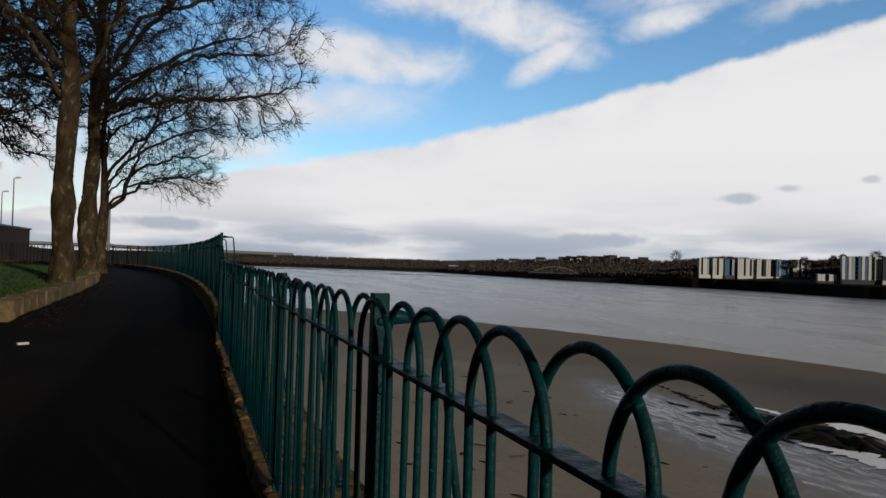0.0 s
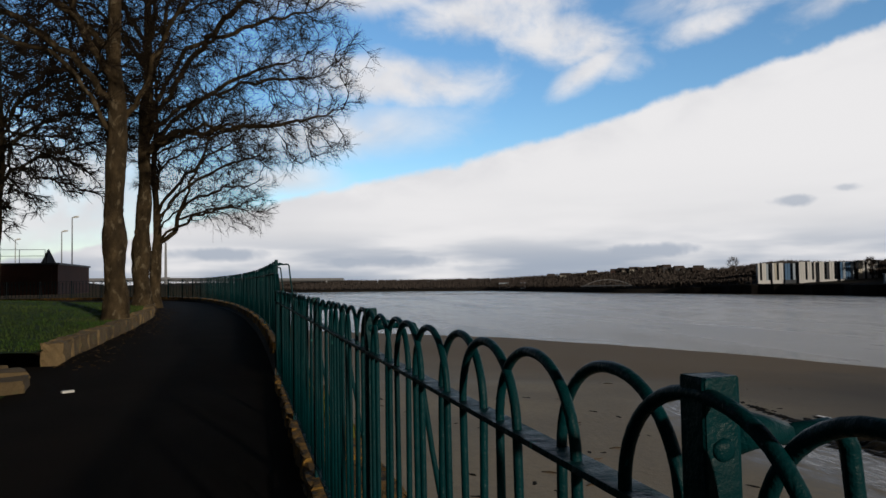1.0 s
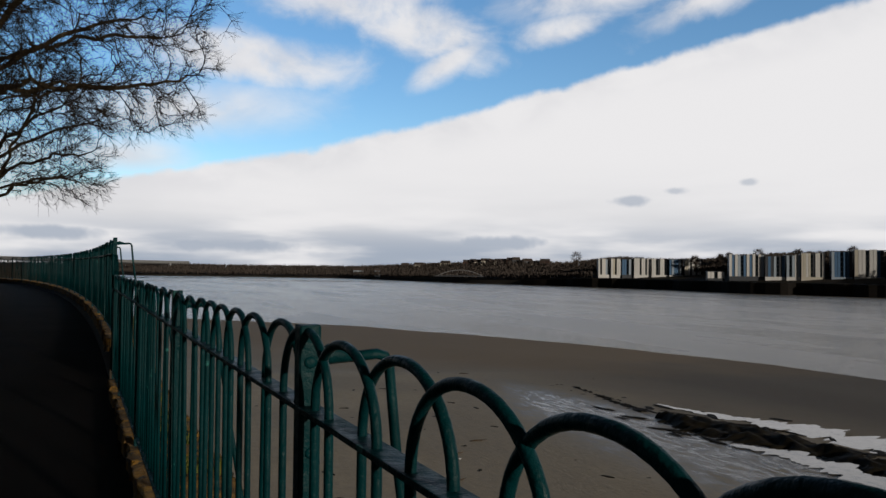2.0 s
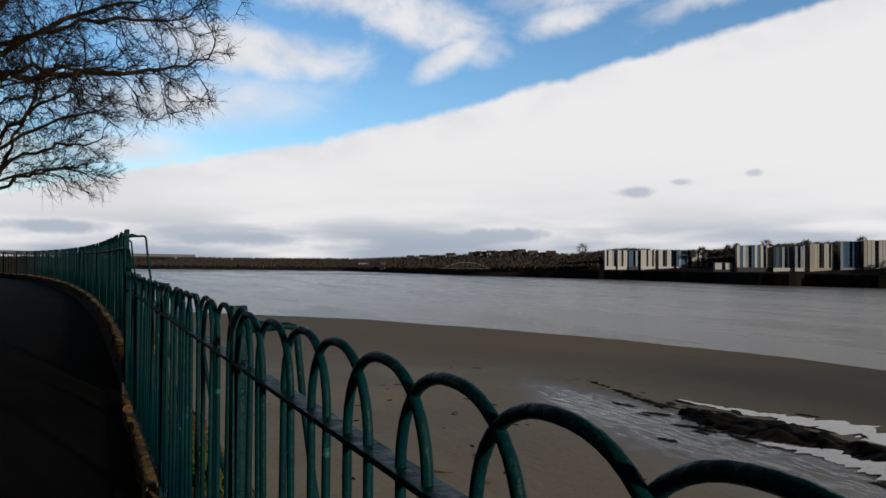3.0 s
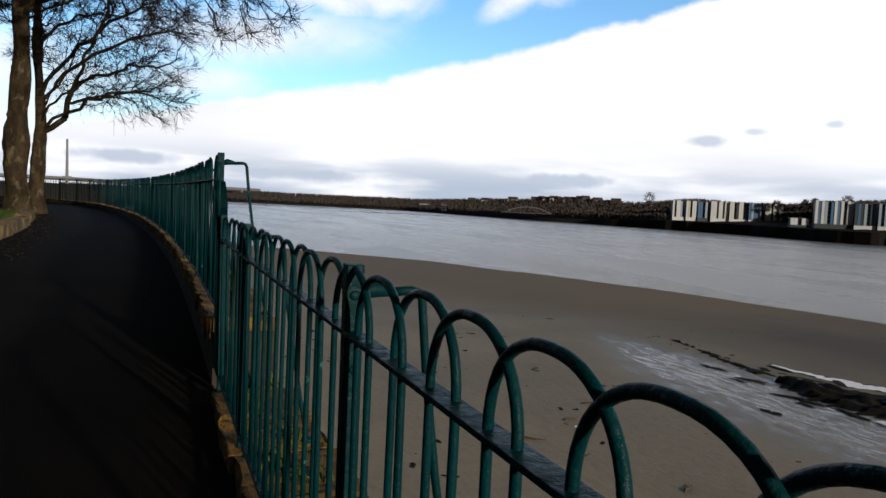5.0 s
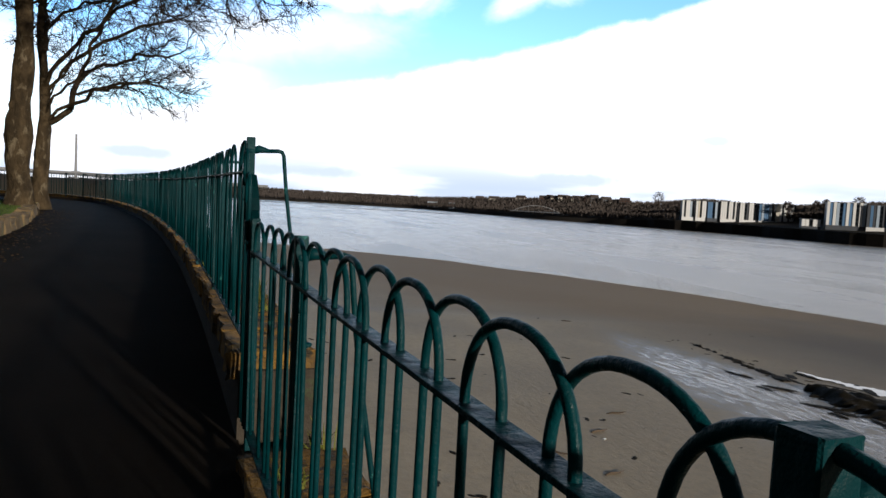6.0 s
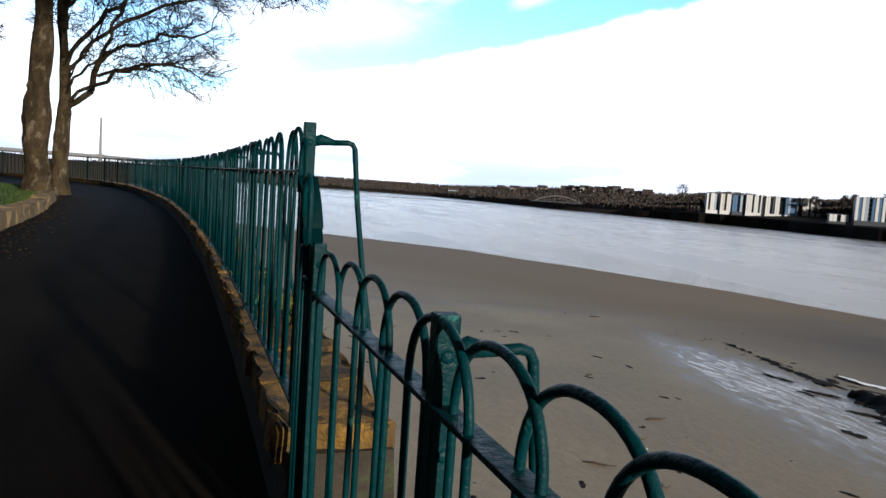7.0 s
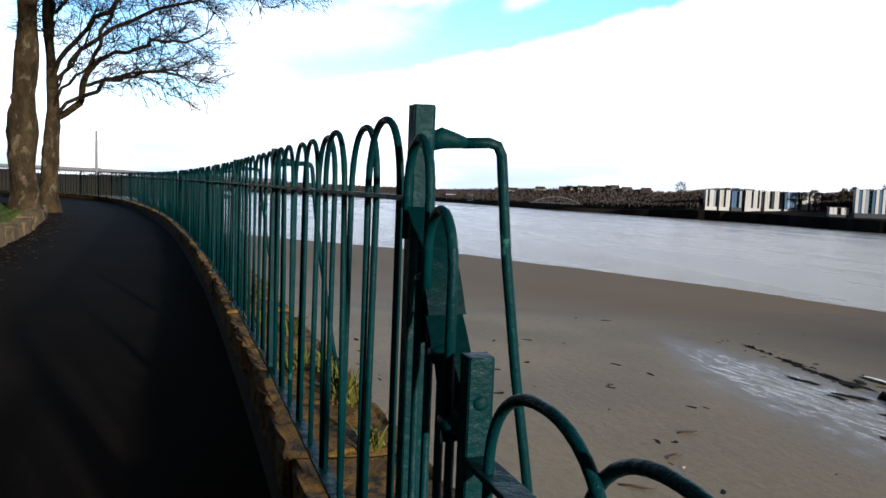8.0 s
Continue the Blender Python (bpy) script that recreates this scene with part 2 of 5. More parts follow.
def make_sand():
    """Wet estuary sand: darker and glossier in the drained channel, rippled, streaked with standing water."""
    m = bpy.data.materials.new("wet_sand")
    m.use_nodes = True
    N = Nodes(m.node_tree)
    pos = N.add("ShaderNodeNewGeometry").outputs["Position"]
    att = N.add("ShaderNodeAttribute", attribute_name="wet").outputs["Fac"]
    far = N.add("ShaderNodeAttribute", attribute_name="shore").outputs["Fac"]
    along = N.mapped(pos, (1.0, 0.30, 0.5))
    streak = N.noise(along, 2.6, 9.0, 0.74, 0.35)
    broad = N.noise(pos, 0.09, 4.0, 0.5)
    fine = N.noise(pos, 3.2, 6.0, 0.6)
    grit = N.noise(pos, 24.0, 3.0, 0.6)
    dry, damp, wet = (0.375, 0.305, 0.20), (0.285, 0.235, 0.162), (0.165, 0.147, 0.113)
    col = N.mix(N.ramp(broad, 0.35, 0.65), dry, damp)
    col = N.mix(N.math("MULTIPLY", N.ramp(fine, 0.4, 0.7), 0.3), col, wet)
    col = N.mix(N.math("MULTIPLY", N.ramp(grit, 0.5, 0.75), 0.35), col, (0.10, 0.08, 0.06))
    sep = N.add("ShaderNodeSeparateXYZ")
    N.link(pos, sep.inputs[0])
    # near bar's shade and far ridge's sunlight are put into the brown shore colour
    ridge_lit = N.ramp(N.math("ADD", sep.outputs[1], N.math("MULTIPLY", N.math("SUBTRACT", broad, 0.5), 30.0)), 42.0, 66.0)
    col = N.mix(N.math("MULTIPLY", far, 0.92), col, N.mix(ridge_lit, (0.085, 0.066, 0.042), (0.215, 0.145, 0.066)))
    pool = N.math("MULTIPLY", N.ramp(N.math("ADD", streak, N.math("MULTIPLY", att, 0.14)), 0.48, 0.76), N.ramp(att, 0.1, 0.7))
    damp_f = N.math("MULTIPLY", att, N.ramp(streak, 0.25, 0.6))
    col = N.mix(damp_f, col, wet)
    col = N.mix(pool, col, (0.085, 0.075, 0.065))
    b = N.add("ShaderNodeBsdfPrincipled")
    N.put(b.inputs["Base Color"], col)
    r = N.math("SUBTRACT", 0.78, N.math("MULTIPLY", damp_f, 0.36))
    r = N.math("SUBTRACT", r, N.math("MULTIPLY", pool, 0.32), clamp=True)
    N.put(b.inputs["Roughness"], N.math("MAXIMUM", r, 0.22))
    b.inputs["Specular IOR Level"].default_value = 0.4
    bp = N.add("ShaderNodeBump")
    bp.inputs["Strength"].default_value = 0.5
    bp.inputs["Distance"].default_value = 0.05
    N.put(bp.inputs["Height"], N.math("MULTIPLY", N.math("ADD", fine, N.math("MULTIPLY", streak, 1.5)), N.math("SUBTRACT", 1.0, N.math("MULTIPLY", pool, 0.5))))
    N.link(bp.outputs[0], b.inputs["Normal"])
    N.link(b.outputs[0], N.add("ShaderNodeOutputMaterial").inputs[0])
    return m


def make_water():
    m = bpy.data.materials.new("silty_river_water")
    m.use_nodes = True
    N = Nodes(m.node_tree)
    pos = N.add("ShaderNodeNewGeometry").outputs["Position"]
    w1 = N.noise(N.mapped(pos, (0.42, 0.9, 1)), 0.9, 7.0, 0.72, 0.4)
    w2 = N.noise(N.mapped(pos, (0.06, 0.014, 1), rot=(0, 0, radians(55))), 1.0, 5.0, 0.6)
    b = N.add("ShaderNodeBsdfPrincipled")
    N.put(b.inputs["Base Color"], N.mix(N.ramp(w2, 0.35, 0.7), (0.30, 0.283, 0.256), (0.40, 0.377, 0.348)))
    N.put(b.inputs["Roughness"], N.ramp(w2, 0.35, 0.65, 0.26, 0.14))
    b.inputs["IOR"].default_value = 1.33
    bp = N.add("ShaderNodeBump")
    bp.inputs["Strength"].default_value = 0.9
    bp.inputs["Distance"].default_value = 0.35
    N.put(bp.inputs["Height"], N.math("ADD", w1, N.math("MULTIPLY", w2, 0.3)))
    N.link(bp.outputs[0], b.inputs["Normal"])
    N.link(b.outputs[0], N.add("ShaderNodeOutputMaterial").inputs[0])
    return m


SAND, WATER = make_sand(), make_water()


# ---------------------------------------------------------------- mesh helpers
def finish(name, bm, mat, smooth=False):
    me = bpy.data.meshes.new(name)
    bm.normal_update()
    bm.to_mesh(me)
    bm.free()
    me.materials.append(mat)
    if smooth:
        me.shade_smooth()
    return me


def thing(name, label, category, group="", kind="", at=(0, 0, 0), turn=0.0):
    ob = new(name)
    ob.empty_display_size = 0.1
    ob.matrix_basis = pose(*at, 0, 0, turn)
    return tagged(ob, label, category, group, kind)


def part(name, bm, mat, parent, label="", smooth=False):
    return share(name, finish(name, bm, mat, smooth), parent, label)


def share(name, me, parent, label="", m=None):
    ob = new(name, me)
    ob.parent = parent
    if m is not None:
        ob.matrix_basis = m
    return tagged(ob, label)


def solo(name, bm, mat, label, category, kind="", smooth=False):
    return tagged(new(name, finish(name, bm, mat, smooth)), label, category, kind=kind)


def box(bm, x0, x1, y0, y1, z0, z1, bevel=0.0, jitter=0.0):
    r = bmesh.ops.create_cube(bm, size=1)
    vs = r["verts"]
    for v in vs:
        v.co = Vector(((x0 + x1) / 2 + v.co.x * (x1 - x0), (y0 + y1) / 2 + v.co.y * (y1 - y0), (z0 + z1) / 2 + v.co.z * (z1 - z0)))
    if bevel:
        es = list({e for v in vs for e in v.link_edges})
        out = bmesh.ops.bevel(bm, geom=es, offset=bevel, segments=2 if not jitter else 1, profile=0.7, affect="EDGES")
        vs = out["verts"]
    if jitter:
        for v in {w for w in bm.verts}:
            v.co += Vector([random.uniform(-jitter, jitter) for _ in range(3)])


def tube(bm, pts, radii, sides=8, cap=True, squash=1.0):
    """A round bar along pts; one radius or one for each point."""
    pts = [Vector(p) for p in pts]
    if not hasattr(radii, "__len__"):
        radii = [radii] * len(pts)
    rings, up = [], None
    for i, p in enumerate(pts):
        d = (pts[min(i + 1, len(pts) - 1)] - pts[max(i - 1, 0)]).normalized()
        if up is None:
            up = d.orthogonal().normalized()
        up = (up - d * up.dot(d))
        up = up.normalized() if up.length > 1e-5 else d.orthogonal().normalized()
        side = d.cross(up)
        rings.append([bm.verts.new(p + (up * math.cos(a) + side * math.sin(a) * squash) * radii[i]) for a in (2 * math.pi * k / sides for k in range(sides))])
    for a, b in zip(rings, rings[1:]):
        for k in range(sides):
            bm.faces.new((a[k], a[(k + 1) % sides], b[(k + 1) % sides], b[k]))
    if cap:
        bm.faces.new(rings[0][::-1])
        bm.faces.new(rings[-1])


def sheet(bm, rows):
    grid = [[bm.verts.new(p) for p in row] for row in rows]
    for a, b in zip(grid, grid[1:]):
        for k in range(len(a) - 1):
            bm.faces.new((a[k], a[k + 1], b[k + 1], b[k]))
    return grid


def lerp_table(table, v):
    if v <= table[0][0]:
        return table[0][1]
    for (a, p), (b, q) in zip(table, table[1:]):
        if v <= b:
            return p + (q - p) * (v - a) / (b - a)
    return table[-1][1]


def smooth_line(points, step):
    """Points at even steps along a smooth curve through the given plan points."""
    P = [Vector(p) for p in points]
    dense = []
    for i in range(len(P) - 1):
        p0, p1, p2, p3 = P[max(i - 1, 0)], P[i], P[i + 1], P[min(i + 2, len(P) - 1)]
        for k in range(24):
            t = k / 24
            dense.append(0.5 * (2 * p1 + (p2 - p0) * t + (2 * p0 - 5 * p1 + 4 * p2 - p3) * t * t + (3 * p1 - p0 - 3 * p2 + p3) * t ** 3))
    dense.append(P[-1])
    out, left = [dense[0]], step
    for a, b in zip(dense, dense[1:]):
        d = (b - a).length
        while d >= left and d > 0:
            a = a + (b - a) * (left / d)
            out.append(a.copy())
            d, left = (b - a).length, step
        left -= d
    return out


# ---------------------------------------------------------------- plan
BAY = 2.1
LOW_POSTS = [-4.4 + BAY * k for k in range(9)]            # along y, on the line x = 0; the last at 12.4
STEP_Y, TALL_Y = 13.665, 14.0                            # the short post and the tall post where the wall steps up
LOW_BASE, TALL_BASE = 0.0, 0.43                           # tops of the two heights of wall
CURVE = [(0, TALL_Y), (-0.02, 17.8), (-0.14, 22.5), (-0.52, 29.5), (-1.15, 36), (-2.35, 44), (-4.0, 50), (-6.6, 54.2), (-11, 57.5), (-18, 59.5), (-28, 60.5), (-40, 61)]
TALL_LINE = smooth_line(CURVE, 2.27)
FINE_LINE = smooth_line(CURVE, 0.62)


def path_z(y):
    return lerp_table([(-12, -0.36), (2, -0.25), (14, -0.06), (26, 0.12), (45, 0.22), (70, 0.22)], y)


def left_x(y):
    return lerp_table([(-12, -3.2), (10, -3.2), (18, -3.45), (25, -3.3), (30, -3.45), (36, -4.0), (41, -5.6), (46, -8.5), (50, -13), (54, -26), (57, -42)], y)


def wall_line(z_from=-12.0):
    return [Vector((0, y)) for y in np.arange(z_from, TALL_Y - 0.05, 0.62)] + FINE_LINE


def normals(line):
    out = []
    for i in range(len(line)):
        d = (line[min(i + 1, len(line) - 1)] - line[max(i - 1, 0)]).normalized()
        out.append(Vector((d.y, -d.x)))                    # towards the river
    return out


# ---------------------------------------------------------------- ground
WATER_Z = -8.2
SHORE = [(-60, 58), (-20, 61), (20, 62), (40, 62.5), (54, 62), (64, 60), (77, 56), (96, 48), (112, 40), (124, 30), (135, 20), (150, 8), (175, -8), (220, -40), (400, -160)]
INNER = [(-60, 0.5), (14, 0.5), (30, 0.0), (44, -1.8), (54, -5.5), (60, -20), (100, -60), (220, -120), (400, -260)]


def wetness(x, y):
    """How drained or wet the shallow channel across the beach is."""
    mid = lerp_table([(-40, 24), (20, 24.8), (37, 25), (45, 26.6), (54, 28.5)], y)
    half = lerp_table([(-40, 7), (20, 6.2), (30, 5.6), (38, 4.4), (46, 2.2), (54, 0.6)], y)
    d = abs(x - mid) / half
    return max(0.0, min(1.0, 1.35 - d)) * lerp_table([(40, 1.0), (54, 0.0)], y)


def beach_z(x, y):
    x0, x1 = lerp_table(INNER, y), lerp_table(SHORE, y)
    u = (x - x0) / (x1 - x0)
    w, v = wetness(x, y), min(u, 1)
    z = -4.5 - 3.7 * (0.78 * (1 - (1 - v) ** 2) + 0.22 * v) - max(0, u - 1) * 5
    z += (0.10 * noise.noise((x * 0.12, y * 0.07, 0)) + 0.03 * noise.noise((x * 0.6, y * 0.35, 3))) * (1.1 - v)
    return z - 0.16 * w * (0.6 + noise.noise((x * 0.3, y * 0.1, 7))) + 0.12 * math.exp(-((u - 0.80) / 0.07) ** 2)


def make_beach():
    bm = bmesh.new()
    ys = list(np.arange(-60, 70, 1.0)) + list(np.arange(70, 180, 3.0)) + list(np.arange(180, 401, 20.0))
    rows, wet, shore = [], [], []
    for y in ys:
        x0, x1 = lerp_table(INNER, y), lerp_table(SHORE, y)
        row = []
        for k in range(75):
            u = (k / 66) ** 1.25
            x = x0 + (x1 - x0) * u
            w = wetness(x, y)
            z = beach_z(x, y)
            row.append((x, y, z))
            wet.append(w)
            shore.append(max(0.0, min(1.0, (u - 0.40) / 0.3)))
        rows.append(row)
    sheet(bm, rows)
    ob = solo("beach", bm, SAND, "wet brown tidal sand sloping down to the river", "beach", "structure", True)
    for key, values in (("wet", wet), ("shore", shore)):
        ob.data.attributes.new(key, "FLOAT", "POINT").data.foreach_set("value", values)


def make_river():
    bm = bmesh.new()
    sheet(bm, [[(x, y, WATER_Z) for x in (-4500, -600, 0, 100, 300, 900, 4500)] for y in (-4500, -300, 0, 100, 300, 900, 4500)])
    solo("water", bm, WATER, "wide grey silty river with small choppy ripples", "river", "structure")
    bm = bmesh.new()
    sheet(bm, [[(x, y, WATER_Z - 2.5) for x in (-4600, 0, 4600)] for y in (-4600, 0, 4600)])
    solo("ground", bm, LAND_FAR, "dark silty river bed under the water", "ground", "structure")


def make_calm_water():
    """Smooth slack water that shines before the far bank."""
    for a0, a1, r0, r1 in ((2.0, 15.0, 520, 575), (11.0, 24.0, 430, 470), (-2.0, 9.0, 440, 462)):
        bm = bmesh.new()
        rows = []
        for k in range(41):
            u = k / 40
            az = radians(a0 + (a1 - a0) * u)
            w = math.sin(math.pi * u) ** 0.6 * (0.7 + 0.6 * noise.noise((u * 9, a0, 0)))
            mid = (r0 + r1) / 2 + 8 * noise.noise((u * 5, a0, 3)) - max(0, u - 0.6) * 70
            row = [mid - (r1 - r0) / 2 * w, mid, mid + (r1 - r0) / 2 * w]
            rows.append([(-0.45 + math.sin(az) * r, 7 + math.cos(az) * r, WATER_Z + 0.03) for r in row])
        sheet(bm, rows)
        solo("calm_water", bm, POOL, "smooth bright slack water near the far bank", "water", "structure")


def make_promenade():
    line = wall_line()
    nrm = normals(line)
    bm = bmesh.new()
    rows = []
    for p, n in zip(line, nrm):
        a = p - n * 0.02
        lx = left_x(p.y) if p.x > -6 else None
        b = Vector((min(lx, p.x - 2.2), p.y - max(0, p.y - 40) * 0.25)) if lx is not None else a + Vector((-n.x, -n.y)) * 6.5
        row = []
        for k in range(13):
            q = a.lerp(b, k / 12)
            row.append((q.x, q.y, path_z(p.y) + 0.015 * noise.noise((q.x * 0.8, q.y * 0.8, 0)) - 0.05 * abs(k / 6 - 1) ** 2 + 0.03))
        rows.append(row)
    sheet(bm, rows)
    solo("pavement", bm, ASPHALT, "dark worn asphalt promenade path curving away", "path", "structure", True)


def grass_z(x, y):
    d = left_x(y) - x
    base = path_z(y) + 0.20
    return base + 0.045 * min(max(d, 0), 22) + 0.05 * noise.noise((x * 0.25, y * 0.25, 5)) + max(0, d - 22) * 0.005


def make_grass():
    bm = bmesh.new()
    rows = []
    for y in list(np.arange(16.4, 40, 0.6)):
        rows.append([(left_x(y) - 0.30 - 26 * u ** 1.6, y, grass_z(left_x(y) - 0.30 - 26 * u ** 1.6, y)) for u in (k / 26 for k in range(27))])
    sheet(bm, rows)
    solo("grass_bank", bm, GRASS, "dark green mown grass bank rising from the kerb", "grass", "structure", True)
    # the land further back and beside
    bm = bmesh.new()
    rows = []
    for y in (39.4, 46, 54, 64, 80, 110, 160, 260):
        rows.append([(left_x(min(y, 39.4)) - 0.5 - d - max(0, y - 39.4) * 0.9, y, path_z(40) + 0.16 + 0.045 * min(d, 22) + max(0, d - 22) * 0.004) for d in (0, 2, 5, 9, 14, 22, 40, 80, 200)])
    sheet(bm, rows)
    solo("lawn", bm, GRASS, "green lawn behind the trees", "grass", "structure", True)
    bm = bmesh.new()
    rows = []
    for y in (-40, -12, 6, 13.9):
        rows.append([(-3.0 - d, y, path_z(y) - 0.02 + 0.04 * min(max(d - 1, 0), 20)) for d in (0, 0.6, 3, 8, 30, 200)])
    rows2 = [[(-3.0 - d, y, path_z(y) - 0.025 + 0.02 * min(max(d - 2, 0), 30)) for d in (0, 0.6, 3, 8, 30, 200)] for y in (13.9, 15.2, 16.5)]
    sheet(bm, rows)
    solo("lawn", bm, GRASS, "green lawn beside the path", "grass", "structure", True)
    bm = bmesh.new()
    sheet(bm, rows2)
    solo("side_path", bm, ASPHALT, "dark asphalt side path through a gap in the kerb", "path", "structure", True)
    # blades
    rnd = random.Random(4)
    verts, faces = [], []
    for _ in range(26000):
        y = rnd.uniform(16.6, 39)
        d = 0.36 + 11 * rnd.random() ** 1.7
        x = left_x(y) - d
        z = grass_z(x, y) - 0.01
        a, h, w = rnd.uniform(0, 6.28), rnd.uniform(0.03, 0.085), rnd.uniform(0.006, 0.014)
        c, s = math.cos(a) * w, math.sin(a) * w
        lean = Vector((rnd.uniform(-1, 1), rnd.uniform(-1, 1))) * 0.04
        i = len(verts)
        verts += [(x - c, y - s, z), (x + c, y + s, z), (x + lean.x, y + lean.y, z + h)]
        faces.append((i, i + 1, i + 2))
    me = bpy.data.meshes.new("grass_blades")
    me.from_pydata(verts, [], faces)
    me.materials.append(BLADE)
    tagged(new("grass_blades", me), "short green blades of mown grass", "grass", kind="stuff")


# ---------------------------------------------------------------- sea wall
def make_wall():
    line = wall_line()
    nrm = normals(line)
    bm = bmesh.new()

    def stretch(pts, ns, top, outer):
        rows = []
        for p, n in zip(pts, ns):
            a, b = p - n * 0.030, p + n * outer
            zp = path_z(p.y) - 0.3
            rows.append([(a.x, a.y, zp), (a.x, a.y, top - 0.13), (b.x, b.y, top - 0.13), (b.x + n.x * 0.35, b.y + n.y * 0.35, -5.2)])
        g = sheet(bm, rows)
        for row in (g[0], g[-1]):
            bm.faces.new(row)
    k = next(i for i, p in enumerate(line) if p.y > TALL_Y - 0.06)
    low = line[:k] + [Vector((0, TALL_Y - 0.06))]
    tall = [Vector((0, TALL_Y - 0.06))] + line[k:]
    stretch(low, nrm[:k] + [nrm[k]], LOW_BASE, 0.44)
    stretch(tall, [nrm[k]] + nrm[k:], TALL_BASE, 0.40)
    wall = solo("sea_wall", bm, WALL, "rough stone sea wall carrying the railings", "wall", "structure")
    return wall


def stone_mesh(seed, length, x0, x1, h, rough=0.017):
    rnd = random.Random(seed)
    bm = bmesh.new()
    box(bm, x0, x1, -length / 2, length / 2, -h, 0, 0.022)
    bmesh.ops.subdivide_edges(bm, edges=[e for e in bm.edges if e.calc_length() > 0.3], cuts=3, use_grid_fill=True)
    for v in bm.verts:
        v.co += Vector((rnd.uniform(-rough, rough), rnd.uniform(-rough, rough), rnd.uniform(-rough, rough) * 0.7))
    return finish("coping_stone", bm, STONE)


def make_coping(wall):
    rnd = random.Random(9)
    meshes = [stone_mesh(s, 0.60, -0.068, 0.47, 0.16) for s in range(6)]
    for y in np.arange(-11.6, TALL_Y - 0.30, 0.62):
        share("coping_stone", rnd.choice(meshes), wall, m=pose(rnd.uniform(-0.012, 0.012), y, LOW_BASE + rnd.uniform(-0.02, 0.002), rnd.uniform(-1, 1), rnd.uniform(-1, 1), rnd.uniform(-1.2, 1.2)))
    meshes = [stone_mesh(s, 0.60, -0.070, 0.42, 0.16) for s in range(10, 16)]
    nrm = normals(FINE_LINE)
    for p, n in zip(FINE_LINE, nrm):
        turn = math.degrees(math.atan2(n.y, n.x))
        share("coping_stone", rnd.choice(meshes), wall, m=pose(p.x + rnd.uniform(-0.015, 0.015), p.y + 0.28, TALL_BASE + rnd.uniform(-0.02, 0.002), rnd.uniform(-1, 1), rnd.uniform(-1, 1), turn + rnd.uniform(-1.2, 1.2)))


# ---------------------------------------------------------------- railings
BAR, ARCH_W = 0.0088, 0.163
RAIL_Z, TOP_Z = 0.990, 1.149                               # above the wall top


def hoop_mesh(rail, top, foot, r=BAR, half=ARCH_W, bow=2.25, name="hoop"):
    bm = bmesh.new()
    pts = [(0, -half, foot)] + [(0, -half, foot + (rail - foot) * f) for f in (0.5, 1.0)]
    for k in range(1, 22):                                  # a slightly flattened bow
        u = -math.cos(math.pi * k / 22)
        pts.append((0, half * u, rail + (top - rail) * (1 - abs(u) ** bow) ** (1 / bow)))
    pts += [(0, half, foot + (rail - foot) * f) for f in (1.0, 0.5, 0.0)]
    tube(bm, pts, r, 10)
    return finish(name, bm, PAINT, True)


def rail_mesh(length, w, t, name):
    bm = bmesh.new()
    box(bm, -w / 2, w / 2, 0, length, -t / 2, t / 2, 0.002)
    return finish(name, bm, PAINT)


def lump(bm, c, r, squash=(1, 1, 1), seed=0):
    out = bmesh.ops.create_icosphere(bm, subdivisions=2, radius=r)
    for v in out["verts"]:
        k = 1 + 0.18 * noise.noise(v.co * (2.2 / r) + Vector((seed, 0, 0)))
        v.co = Vector((c[0] + v.co.x * squash[0] * k, c[1] + v.co.y * squash[1] * k, c[2] + v.co.z * squash[2] * k))


